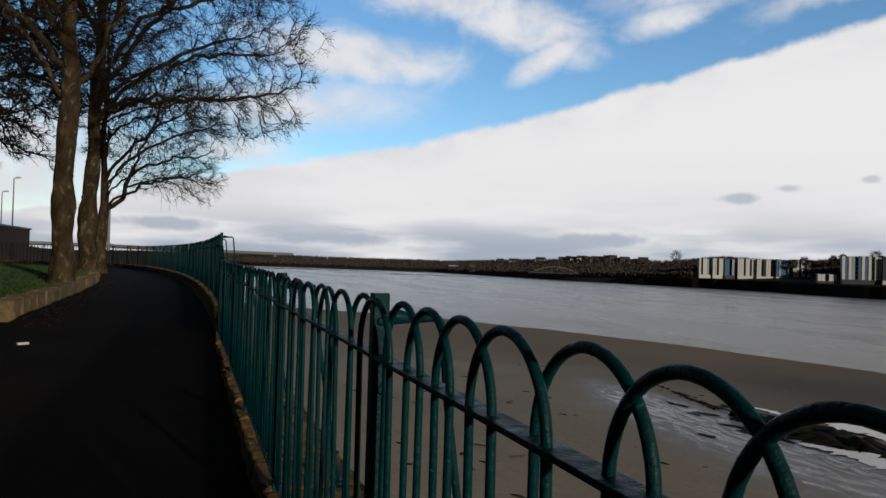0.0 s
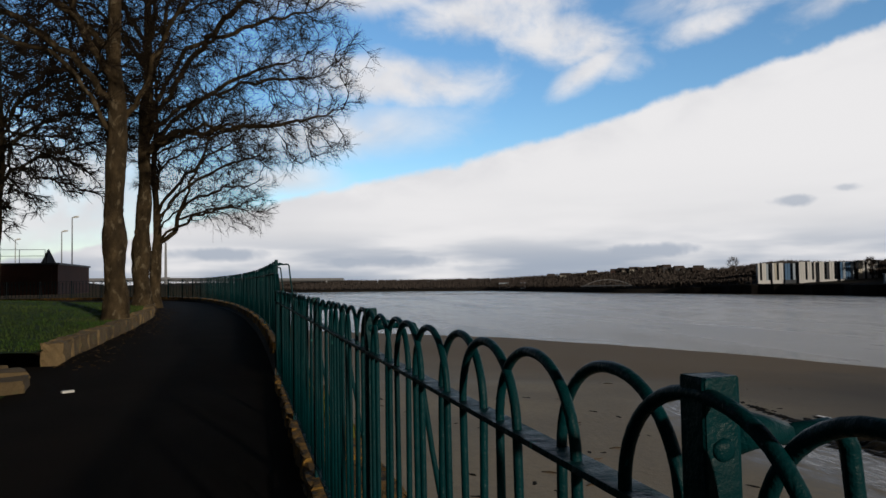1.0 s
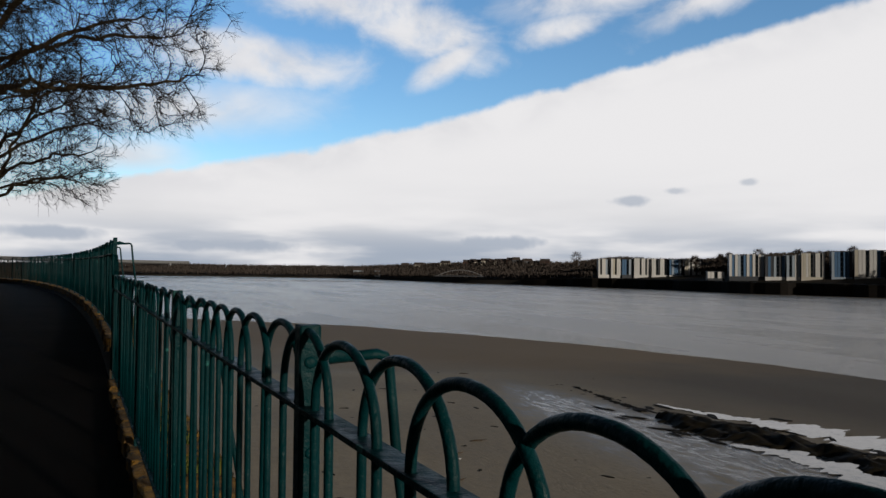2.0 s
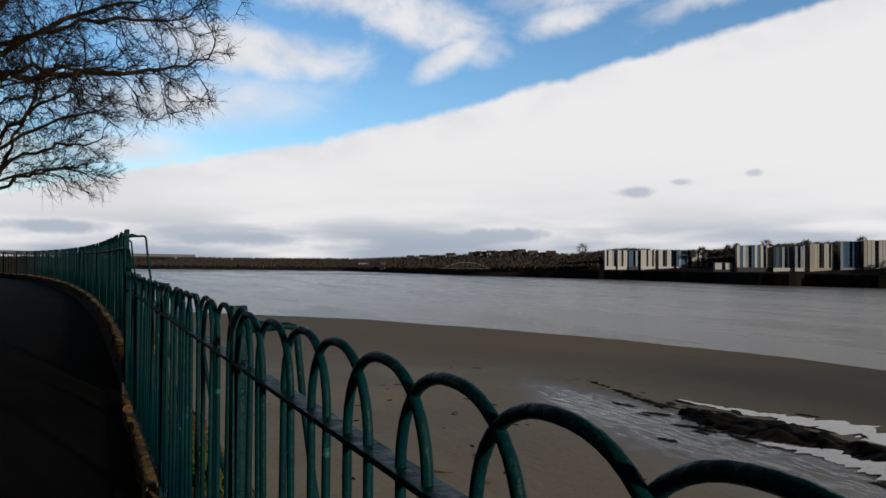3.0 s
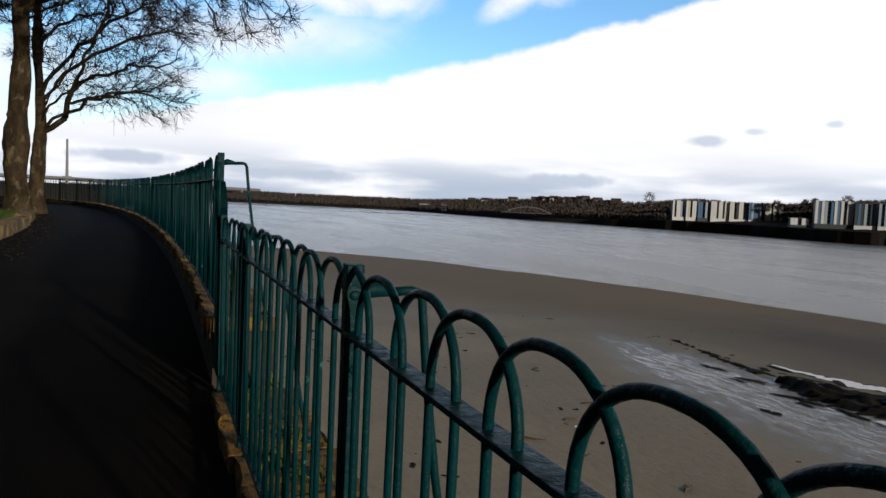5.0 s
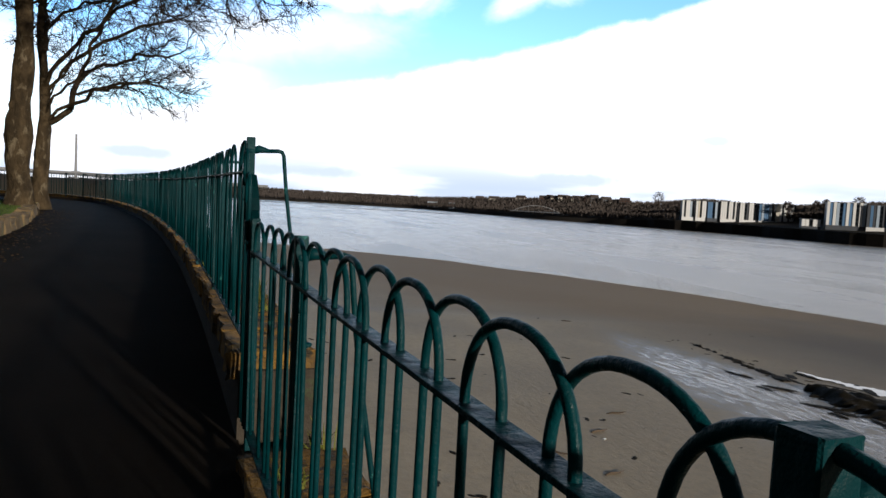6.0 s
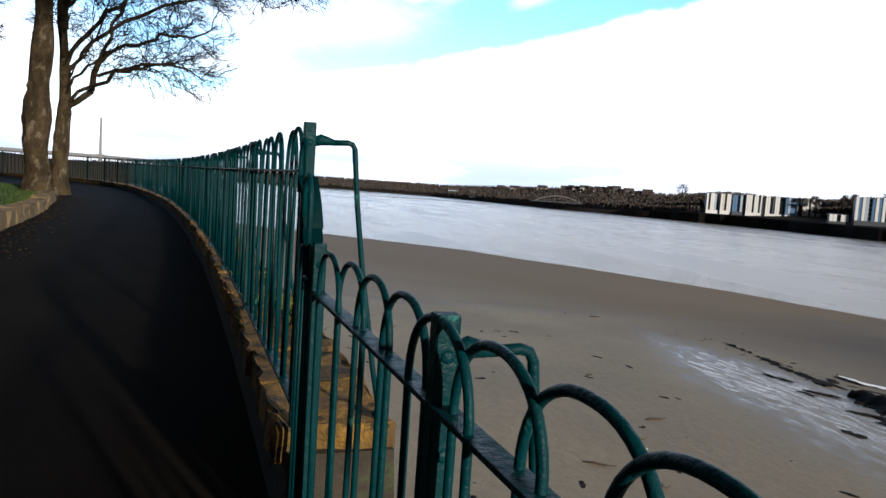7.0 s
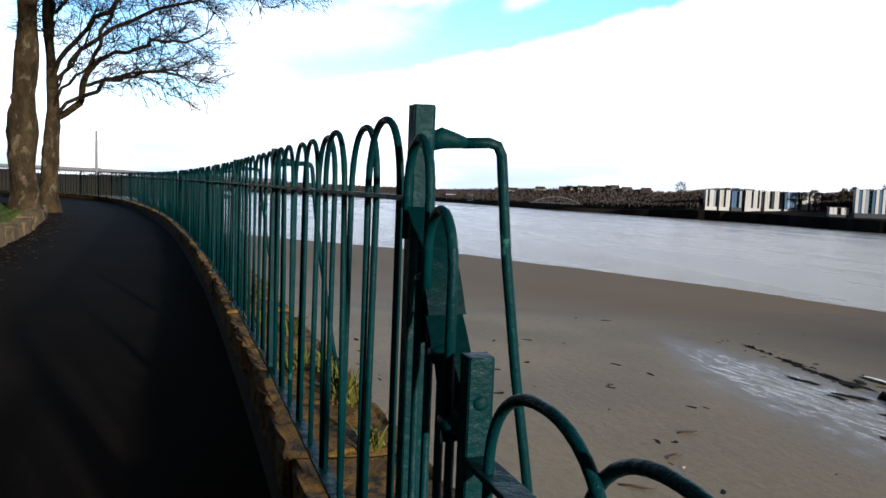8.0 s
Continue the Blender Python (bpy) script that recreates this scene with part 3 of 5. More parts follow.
def make_fence():
    rnd = random.Random(2)
    hoop = hoop_mesh(RAIL_Z, TOP_Z - 0.003, 0.06)
    near_hoop = hoop_mesh(RAIL_Z, TOP_Z - 0.008, 0.06, half=0.146, bow=2.0)
    mid_hoop = hoop_mesh(RAIL_Z, TOP_Z - 0.011, 0.06, bow=2.1)
    slim_hoop = hoop_mesh(RAIL_Z - 0.02, TOP_Z - 0.003, 0.06, half=0.139)
    h = TOP_Z + 0.008
    bm = bmesh.new()
    box(bm, -0.022, 0.022, -0.021, 0.021, -0.05, h, 0.004)
    for v in bm.verts:
        v.co += Vector((rnd.uniform(-1, 1), rnd.uniform(-1, 1), rnd.uniform(-1, 1))) * 0.0015
    post_me = finish("post", bm, PAINT)
    bm = bmesh.new()
    lump(bm, (0, 0, 0), 0.014, (1, 0.35, 0.9), 3)
    lump(bm, (0.008, 0.004, -0.022), 0.013, (0.9, 0.35, 1.6), 6)
    lump(bm, (-0.010, 0.003, 0.012), 0.009, (1, 0.4, 0.7), 9)
    bolt_me = finish("bolt", bm, PAINT, True)
    bm = bmesh.new()
    # hammered lug on the post, arm over the river side, then the long stay down to the wall
    tube(bm, [(0.02, 0, h - 0.072), (0.045, 0, h - 0.062), (0.075, 0, h - 0.066), (0.10, 0, h - 0.070)], [0.018, 0.022, 0.016, 0.011], 8)
    tube(bm, [(0.09, 0, h - 0.070), (0.15, 0, h - 0.066), (0.169, 0, h - 0.071), (0.179, 0, h - 0.09), (0.20, 0, h - 0.30), (0.235, 0, h * 0.52), (0.305, 0, 0.18), (0.345, 0, -0.02)], 0.0115, 8)
    lump(bm, (0.345, 0, 0.0), 0.035, (1, 1, 0.5), 5)
    stay_me = finish("back_stay", bm, PAINT, True)
    rails = {}

    def post(f, p, base, turn, stay=True):
        ob = share("post", post_me, f, m=pose(p.x + 0.003, p.y, base, 0, 0, turn))
        share("bolt", bolt_me, ob, m=pose(0, -0.021, h - 0.075))
        share("bolt", bolt_me, ob, m=pose(0.004, -0.021, RAIL_Z - 0.09))
        if stay:
            share("back_stay", stay_me, ob, "bent round back stay bar")

    def bay(f, p, q, base, count, first, shape=None):
        d = q - p
        L = round(d.length, 2)
        m = pose(p.x, p.y, base, 0, 0, math.degrees(math.atan2(-d.x, d.y)))
        if L not in rails:
            rails[L] = (rail_mesh(L - 0.004, 0.046, 0.011, "top_rail"), rail_mesh(L - 0.004, 0.046, 0.011, "bottom_rail"))
        share("top_rail", rails[L][0], f, m=m @ pose(0, 0.002, RAIL_Z - (0.02 if shape is slim_hoop else 0)))
        share("bottom_rail", rails[L][1], f, m=m @ pose(0, 0.002, 0.06))
        for k in range(count):
            share("hoop", shape or hoop, f, m=m @ pose(0.003 if k % 2 else -0.003, L * (k + first) / count, 0, rnd.uniform(-0.4, 0.4), rnd.uniform(-0.6, 0.6), 0))

    low = [Vector((0, y)) for y in LOW_POSTS] + [Vector((0, STEP_Y))]
    f = thing("fence", "teal painted bow-top iron railings on the low stone wall", "railings", "promenade railings")
    for p in low:
        post(f, p, LOW_BASE, rnd.uniform(-1.5, 1.5), p.y < 13)
    for p, q in zip(low, low[1:]):
        bay(f, p, q, LOW_BASE, 5 if q.y > 13 else 10 if q.y < 5 else 9, 0.0, near_hoop if q.y < 5 else mid_hoop if q.y < 7 else None)

    # the stepped link between the two heights
    at = pose(0, STEP_Y, 0)
    for (ya, za), (yb, zb), twist in (((0.275, 1.385), (0.150, 1.195), 0.010), ((0.175, 1.205), (0.040, 1.000), -0.008)):
        bm = bmesh.new()
        n = 7
        rows = []
        for k in range(n + 1):
            u = k / n
            bow = 0.012 * math.sin(u * math.pi)
            rows.append([(x + twist * (u - 0.5), ya + (yb - ya) * u - bow, za + (zb - za) * u + bow + (x * twist * 4 * (u - 0.5))) for x in (-0.036, 0.0, 0.036)])
        sheet(bm, rows)
        bmesh.ops.solidify(bm, geom=list(bm.faces), thickness=0.009)
        share("step_plate", finish("step_plate", bm, PAINT), f, "chipped sloping stepped plate", at)
    for yc, foot, zt in ((0.245, 1.20, 1.515), (0.115, 1.02, 1.385)):
        bm = bmesh.new()
        half = 0.068
        pts = [(-0.028, yc + half, foot + 0.12)] + [(-0.028, yc + half * math.cos(a), zt - 0.10 + 0.10 * math.sin(a)) for a in (math.pi * k / 12 for k in range(13))] + [(-0.028, yc - half, foot)]
        tube(bm, pts, 0.0095, 8)
        share("hoop", finish("hoop", bm, PAINT, True), f, m=at)
    for yb, zt in ((0.06, 1.05), (0.115, 1.12), (0.185, 1.20), (0.255, 1.30)):
        bm = bmesh.new()
        tube(bm, [(-0.016, yb, 0.05), (-0.016, yb, zt)], 0.0088, 8)
        share("bar", finish("bar", bm, PAINT, True), f, m=at)
    for yb, zt in ((0.05, 1.03), (0.12, 1.13), (0.21, 1.25)):
        bm = bmesh.new()
        lump(bm, (-0.018, yb, zt), 0.03, (0.8, 1.1, 0.6), yb * 50)
        share("weld", finish("weld", bm, PAINT, True), f, m=at)

    g = thing("fence", "teal painted bow-top iron railings along the raised curving wall", "railings", "promenade railings")
    line = TALL_LINE[:32]
    for p, n in zip(line, normals(line)):
        post(g, p, TALL_BASE, math.degrees(math.atan2(n.y, n.x)))
    for p, q in zip(line, line[1:]):
        bay(g, p, q, TALL_BASE, 9, 1.0, slim_hoop)


# ---------------------------------------------------------------- left side: kerb and stones
def make_kerb():
    rnd = random.Random(5)
    group = "kerb stones"
    y = 17.0
    while y < 37.5:
        L = rnd.uniform(0.55, 0.95)
        bm = bmesh.new()
        h = rnd.uniform(0.25, 0.31)
        box(bm, -0.17, 0.17, -L / 2, L / 2, -0.12, h, 0.03)
        bmesh.ops.subdivide_edges(bm, edges=[e for e in bm.edges if e.calc_length() > 0.2], cuts=2, use_grid_fill=True)
        for v in bm.verts:
            v.co += Vector((rnd.uniform(-1, 1), rnd.uniform(-1, 1), rnd.uniform(-1, 1))) * 0.026
        ym = y + L / 2
        dx = left_x(ym + 0.3) - left_x(ym - 0.3)
        ob = solo("kerb_stone", bm, KERB, "rough pale sandstone kerb block edging the grass", "kerb stone")
        ob["group"] = group
        ob.matrix_basis = pose(left_x(ym) - 0.16 + rnd.uniform(-0.02, 0.02), ym, path_z(ym), rnd.uniform(-1, 1), rnd.uniform(-2, 2), -math.degrees(math.atan2(dx, 0.6)) + rnd.uniform(-2, 2))
        y += L + 0.015
    for x, yy, a, h in ((-3.55, 14.6, 20, 0.16), (-3.35, 13.85, 8, 0.14), (-4.1, 15.0, 70, 0.2)):
        bm = bmesh.new()
        box(bm, -0.18, 0.18, -0.34, 0.34, -0.12, h, 0.04)
        for v in bm.verts:
            v.co += Vector((rnd.uniform(-1, 1), rnd.uniform(-1, 1), rnd.uniform(-1, 1))) * 0.02
        ob = solo("kerb_stone", bm, KERB, "low broken kerb stone beside the gap in the edging", "kerb stone")
        ob.matrix_basis = pose(x, yy, path_z(yy), 0, 0, a)


# ---------------------------------------------------------------- trees
def grow_tree(label, at, trunk, seed, clouds, fork, points=1500, group="", thick=1.0, limbs=(), auto=7):
    """A bare broadleaf tree. The trunk follows its given bends; limbs grow step by step towards
    scattered points of the crown until it is filled, thicken by what they carry, and end in fine twigs."""
    rnd = np.random.RandomState(seed)
    f = thing("tree", label, "tree", group, at=at)
    # trunk: a list of (x, y, z, radius)
    T = np.array(trunk, float)
    zs = np.arange(T[0, 2], T[-1, 2], 0.15)
    cols = [np.interp(zs, T[:, 2], T[:, k]) for k in (0, 1, 3)]
    bm = bmesh.new()
    tube(bm, [Vector(p) for p in zip(cols[0] + 0.04 * np.sin(zs * 1.3 + seed), cols[1], zs)], list(cols[2] * (1 + 0.05 * np.sin(zs * 3.1 + seed))), 28)
    for v in bm.verts:
        cx, cy = np.interp(v.co.z, zs, cols[0]), np.interp(v.co.z, zs, cols[1])
        k = noise.noise(Vector((v.co.x * 3.5, v.co.y * 3.5, v.co.z * 1.1)) + Vector((seed, 0, 0)))
        fold = 0.22 * k + 0.10 * noise.noise(Vector((math.atan2(v.co.y - cy, v.co.x - cx) * 1.6, v.co.z * 3.2, seed)))
        v.co.x += (v.co.x - cx) * fold
        v.co.y += (v.co.y - cy) * fold
    for j in range(9):                                      # burrs and old branch scars
        k = int(rnd.uniform(0.06, 0.6) * len(zs))
        a = rnd.uniform(0, 6.28)
        r = cols[2][k]
        lump(bm, (cols[0][k] + math.cos(a) * r * 0.8, cols[1][k] + math.sin(a) * r * 0.8, zs[k]), r * rnd.uniform(0.25, 0.5), (1, 1, 1.4), seed + j)
    part("trunk", bm, BARK, f, smooth=True)

    # crown: points to grow to
    want = []
    for (c, rad, share_of) in clouds:
        n = int(points * share_of)
        d = rnd.normal(size=(n, 3))
        d /= np.linalg.norm(d, axis=1)[:, None]
        u = rnd.uniform(0.12, 1, n) ** 0.42
        bump = 1 + 0.16 * np.sin(d[:, 0] * 7 + seed) * np.sin(d[:, 2] * 6 + seed * 2) + 0.10 * np.sin(d[:, 1] * 11 + d[:, 0] * 9)
        want.append(np.array(c) + d * (u * bump)[:, None] * np.array(rad))
    want = np.concatenate(want)
    keep = zs > fork
    nodes = [np.array(p) for p in list(zip(cols[0][keep], cols[1][keep], zs[keep]))[::2]]
    parent = [-1] + list(range(len(nodes) - 1))
    n_trunk = len(nodes)
    step = 0.36
    # main limbs: the given ones, then others arching out towards the rim of each crown mass
    plans = [[np.array(p, float) for p in limb] for limb in limbs]
    for (c, rd, share_of) in clouds:
        for k in range(max(2, int(auto * share_of))):
            a, e = 2.4 * k + seed, rnd.uniform(-0.35, 0.75)
            goal = np.array(c) + np.array(rd) * np.array((math.cos(a) * math.cos(e), math.sin(a) * math.cos(e), math.sin(e))) * 0.72
            flat = math.hypot(goal[0] - np.interp(goal[2], zs, cols[0]), goal[1] - np.interp(goal[2], zs, cols[1]))
            z0 = min(max(fork + rnd.uniform(0, 0.8), goal[2] - 0.62 * flat), zs[-1] - 1.0)
            base = np.array((np.interp(z0, zs, cols[0]), np.interp(z0, zs, cols[1]), z0))
            knee = base + (goal - base) * np.array((0.42, 0.42, 0)) + np.array((0, 0, (goal[2] - z0) * 0.62 + 0.12 * flat))
            plans.append([base * (1 - u) ** 2 + 2 * knee * u * (1 - u) + goal * u * u for u in np.linspace(0, 1, 9)])
    for plan in plans:
        origin = int(np.argmin([((q - plan[0]) ** 2).sum() for q in nodes]))
        last = origin
        for a, b in zip(plan, plan[1:]):
            n = max(1, int(np.linalg.norm(b - a) / 0.34))
            for k in range(1, n + 1):
                nodes.append(a + (b - a) * (k / n) + rnd.normal(size=3) * 0.03)
                parent.append(last)
                last = len(nodes) - 1
    best = np.full(len(want), 1e9)
    who = np.zeros(len(want), int)

    def meet(i0):
        for i in range(i0, len(nodes)):
            d = ((want - nodes[i]) ** 2).sum(1)
            closer = d < best
            best[closer] = d[closer]
            who[closer] = i
    meet(0)
    born = {}
    for _ in range(80):
        live = best < 9e8
        if not live.any() or len(nodes) > 6500:
            break
        start = len(nodes)
        pull = {}
        for i in np.unique(who[live]):
            sel = live & (who == i)
            if born.get(i, 0) >= (2 if i >= n_trunk else 3):      # no endless budding from one spot
                best[sel] = 1e9 + 1
                want[sel] = 1e6
                continue
            born[i] = born.get(i, 0) + 1
            mine = want[sel]
            d = mine - nodes[i]
            d /= np.linalg.norm(d, axis=1)[:, None] + 1e-9
            v = d.mean(0)
            if parent[i] >= 0 and i >= n_trunk:
                back = nodes[i] - nodes[parent[i]]
                v = v + 0.85 * back / (np.linalg.norm(back) + 1e-9)
            v = v + rnd.normal(size=3) * 0.12
            v /= np.linalg.norm(v) + 1e-9
            pull[i] = v
        for i, v in pull.items():
            nodes.append(nodes[i] + v * step)
            parent.append(i)
        meet(start)
        gone = best < 0.48 ** 2
        best[gone] = 1e9 + 1
        want[gone] = 1e6
    N = len(nodes)
    P = np.array(nodes)
    P[n_trunk:] += rnd.normal(size=(N - n_trunk, 3)) * 0.055      # crooked growth
    # pipe model: what each node carries
    load = np.zeros(N)
    kids = [[] for _ in range(N)]
    for i in range(N):
        if parent[i] >= 0:
            kids[parent[i]].append(i)
    for i in range(N - 1, -1, -1):
        if not kids[i]:
            load[i] = 1.0
        if parent[i] >= 0:
            load[parent[i]] += load[i]
    rad = 0.0122 * load ** 0.50
    cm = bmesh.new()
    for i in range(n_trunk, N):
        p = parent[i]
        if rad[i] < 0.026:
            continue
        r0 = rad[i] if p < n_trunk else min(rad[p], rad[i] * 1.35)
        tube(cm, [P[p], P[i]], [r0 * 1.02, rad[i]], 6, cap=False)
    limb_faces = len(cm.faces)
    me = finish("crown", cm, BARK, True)
    lv = [tuple(v.co) for v in me.vertices]
    lf = [tuple(q.vertices) for q in me.polygons]
    bpy.data.meshes.remove(me)
    verts, faces = lv, lf

    def twig(a, b, r0, r1):
        d = b - a
        s1 = np.cross(d, (0.3, 0.5, 0.81))
        s1 /= np.linalg.norm(s1) + 1e-9
        s2 = np.cross(d, s1)
        s2 /= np.linalg.norm(s2) + 1e-9
        i = len(verts)
        for p, r in ((a, r0), (b, r1)):
            for c, s in ((1.0, 0.0), (-0.5, 0.866), (-0.5, -0.866)):
                verts.append(tuple(p + (s1 * c + s2 * s) * (r * thick)))
        for k in range(3):
            faces.append((i + k, i + (k + 1) % 3, i + 3 + (k + 1) % 3, i + 3 + k))

    mid = P[n_trunk:].mean(0)
    for i in range(n_trunk, N):
        p = parent[i]
        if rad[i] < 0.026:
            twig(P[p], P[i], max(rad[i], 0.012) * 1.05, max(rad[i], 0.011))
        if rad[i] < 0.06:
            ahead = P[i] - P[p]
            ahead /= np.linalg.norm(ahead) + 1e-9
            out = (P[i] - mid) * np.array((1, 1, 0.25))
            out /= np.linalg.norm(out) + 1e-9
            for _ in range(5 if rad[i] < 0.024 else 3):
                v = ahead * 0.9 + out * 0.5 + rnd.normal(size=3) * 0.46 + np.array((0, 0, 0.16))
                v /= np.linalg.norm(v)
                L = rnd.uniform(0.28, 0.68)
                m = P[i] + v * L * 0.5 + rnd.normal(size=3) * 0.05
                e = m + (v + rnd.normal(size=3) * 0.45) * L * 0.5
                twig(P[i], m, 0.0072, 0.006)
                twig(m, e, 0.006, 0.0035)
                for _ in range(2):
                    w = v + rnd.normal(size=3) * 0.6
                    twig(m, m + w / np.linalg.norm(w) * L * rnd.uniform(0.3, 0.6), 0.0052, 0.003)
    me = bpy.data.meshes.new("crown")
    me.from_pydata(verts, [], faces)
    me.materials.append(BARK)
    me.materials.append(TWIG)
    idx = np.ones(len(faces), int)
    idx[:limb_faces] = 0
    me.polygons.foreach_set("material_index", idx.tolist())
    me.shade_smooth()
    share("crown", me, f)
    return f


def make_trees():
    gz = grass_z(-3.85, 24.6)
    grow_tree("tall bare winter tree with a pale straight trunk on the grass", (-3.83, 24.6, gz),
              [(-0.05, 0, -0.3, 0.443), (0, 0, 0.15, 0.336), (0.02, 0, 1.0, 0.299), (0.04, 0, 3, 0.258), (0.06, 0, 5, 0.246), (0.02, 0, 8, 0.172), (0.05, 0, 11, 0.107), (0.1, 0, 14.5, 0.0246)],
              1, [((-1.7, 0, 10.4), (5.6, 5.5, 5.0), 1.0)], 5.0, 1900, "bare trees by the path",
              limbs=[[(0.05, 0, 4.9), (0.55, 0.1, 5.9), (0.95, 0.2, 7.2), (1.6, 0.3, 8.6), (2.1, 0.3, 10.5)],
                     [(0.05, 0, 5.1), (-0.5, 0.1, 6.1), (-1.2, 0, 6.9), (-2.4, -0.2, 7.5), (-4.2, -0.3, 8.2)],
                     [(0.02, 0, 6.4), (-0.7, 0.3, 7.6), (-1.3, 0.5, 9.6), (-2.0, 0.6, 11.8)]])
    gz = grass_z(-4.4, 35.1)
    grow_tree("large bare winter tree with a thick knotted trunk by the kerb", (-4.42, 35.1, gz),
              [(-0.02, 0, -0.3, 0.47), (-0.02, 0, 0.2, 0.375), (-0.02, 0, 1.2, 0.315), (0, 0, 2.1, 0.36), (0.02, 0, 2.7, 0.335), (0.04, 0, 3.6, 0.275), (0.08, 0, 5, 0.26), (0.14, 0, 8, 0.22), (0.25, 0, 11, 0.16), (0.3, 0, 16, 0.03)],
              2, [((2.6, -3.2, 10.6), (5.9, 5.2, 4.8), 0.9), ((-1.3, -0.5, 12), (5.0, 5, 5), 0.3), ((4.7, -3.6, 6.5), (3.3, 2.6, 1.1), 0.22)], 5.6, 2700, "bare trees by the path",
              limbs=[[(0.2, 0, 6.4), (1.2, -0.6, 7.0), (3.0, -1.6, 7.0), (4.6, -2.8, 7.0), (6.6, -4.0, 7.1), (7.7, -4.6, 7.5)],
                     [(0.2, 0, 6.9), (1.0, -0.4, 7.7), (2.2, -1.2, 8.3), (4.2, -2.4, 8.8), (6.9, -3.8, 8.8)],
                     [(0.22, 0, 7.4), (0.8, -0.4, 8.9), (1.8, -1.2, 10.3), (4.2, -2.2, 11.2), (6.4, -3.0, 11.6)],
                     [(0.22, 0, 8.0), (0.6, -0.6, 9.8), (1.2, -1.6, 12.0), (2.4, -2.4, 14.0)]])
    gz = grass_z(-4.3, 38.2)
    grow_tree("slender bare tree with a low forked limb spreading over the path", (-4.26, 38.2, gz),
              [(0, 0, -0.3, 0.391), (0, 0, 0.2, 0.289), (0.05, 0, 1.6, 0.238), (0.10, 0, 2.5, 0.23), (0.06, 0, 3.4, 0.17), (0.0, 0, 6, 0.128), (0.05, 0, 9, 0.0765), (0.05, 0, 12, 0.0255)],
              3, [((2.1, -1.6, 6.4), (3.0, 3.0, 2.7), 1.0), ((3.0, -2.6, 4.1), (2.0, 1.8, 0.8), 0.4), ((-0.6, 0, 9.5), (3.0, 3.0, 3.2), 0.3)], 2.6, 2300, "bare trees by the path",
              limbs=[[(0.15, 0, 2.45), (0.5, -0.1, 2.85), (0.85, -0.3, 3.35), (1.15, -0.5, 4.3), (1.6, -0.8, 5.4), (2.1, -1.0, 6.6), (2.5, -1.2, 8.2)],
                     [(0.95, -0.4, 3.7), (1.9, -1.0, 4.1), (3.2, -2.0, 4.2), (4.6, -2.8, 3.9)],
                     [(1.2, -0.5, 4.4), (2.2, -1.2, 4.8), (3.6, -2.2, 5.2), (4.9, -3.0, 5.0)],
                     [(0.1, 0, 3.3), (0.45, -0.2, 4.2), (0.9, -0.5, 4.7), (1.2, -0.5, 5.4), (1.5, -0.4, 6.6)]], auto=5)
    grow_tree("dark dense bare tree further back on the lawn", (-10.6, 37.5, grass_z(-10.6, 37.5)),
              [(0, 0, -0.3, 0.42), (0, 0, 0.2, 0.31), (0.05, 0, 2.2, 0.26), (0.3, 0, 5, 0.18), (0.3, 0, 8, 0.11), (0.3, 0, 11, 0.03)],
              5, [((0.4, 0, 7.9), (5.2, 4.6, 4.6), 1.0)], 2.3, 1900, "bare trees by the path", 2.2)


# ---------------------------------------------------------------- brick building and lamps behind the trees
def make_building():
    x1, x0, y0, y1 = -14.4, -34.0, 66.0, 78.0
    zb, zt = 0.6, 3.1
    f = thing("park_building", "low red brick building with a flat roof and roof railing", "building", at=(0, 0, 0))
    bm = bmesh.new()
    box(bm, x0, x1, y0, y1, zb, zt - 0.16)
    part("wall", bm, BRICK, f)
    bm = bmesh.new()
    box(bm, x0 - 0.12, x1 + 0.12, y0 - 0.12, y1 + 0.12, zt - 0.16, zt, 0.02)
    part("roof", bm, SLATE, f, "dark flat roof edge")
    bm = bmesh.new()
    box(bm, x1 - 2.4, x1 - 0.4, y0 - 0.16, y0 + 0.1, zb, zt - 0.25, 0.02)
    part("pier", bm, BRICK, f)
    for k in range(12):
        bm = bmesh.new()
        tube(bm, [(x1 - 1.0 - k * 1.8, y0 + 0.4, zt), (x1 - 1.0 - k * 1.8, y0 + 0.4, zt + 1.05)], 0.03, 6)
        part("rail_post", bm, GALV, f)
    for z in (0.55, 1.05):
        bm = bmesh.new()
        tube(bm, [(x1 - 1.0, y0 + 0.4, zt + z), (x1 - 20.8, y0 + 0.4, zt + z)], 0.02, 6)
        part("rail", bm, GALV, f)
    bm = bmesh.new()
    bmesh.ops.create_cone(bm, cap_ends=True, segments=4, radius1=0.55, radius2=0.05, depth=1.1, matrix=Matrix.Translation((x1 - 0.9, y0 + 1.0, zt + 0.55)))
    part("roof_cowl", bm, SLATE, f, "dark pointed roof cowl")
    for az, el, r in ((-11.65, 4.8, 72), (-12.3, 3.8, 80), (-15.1, 3.2, 95)):
        p = toward(az, 0, r)
        top = 1.26 + r * math.tan(radians(el))
        g = thing("street_lamp", "slim grey lamp column standing behind the brick building", "street lamp", "lamps behind the building", at=(p.x - 0.46, p.y + 3.3, 1.0))
        bm = bmesh.new()
        tube(bm, [(0, 0, 0), (0, 0, 1.2), (0, 0, 1.25), (0, 0, top - 1.0)], [0.11, 0.10, 0.06, 0.045], 8)
        part("column", bm, GALV, g)
        bm = bmesh.new()
        tube(bm, [(0, 0, top - 1.0), (0.25, 0, top - 0.92), (0.55, 0, top - 0.9)], [0.045, 0.09, 0.06], 8)
        part("lantern", bm, LAMPGLASS, g)


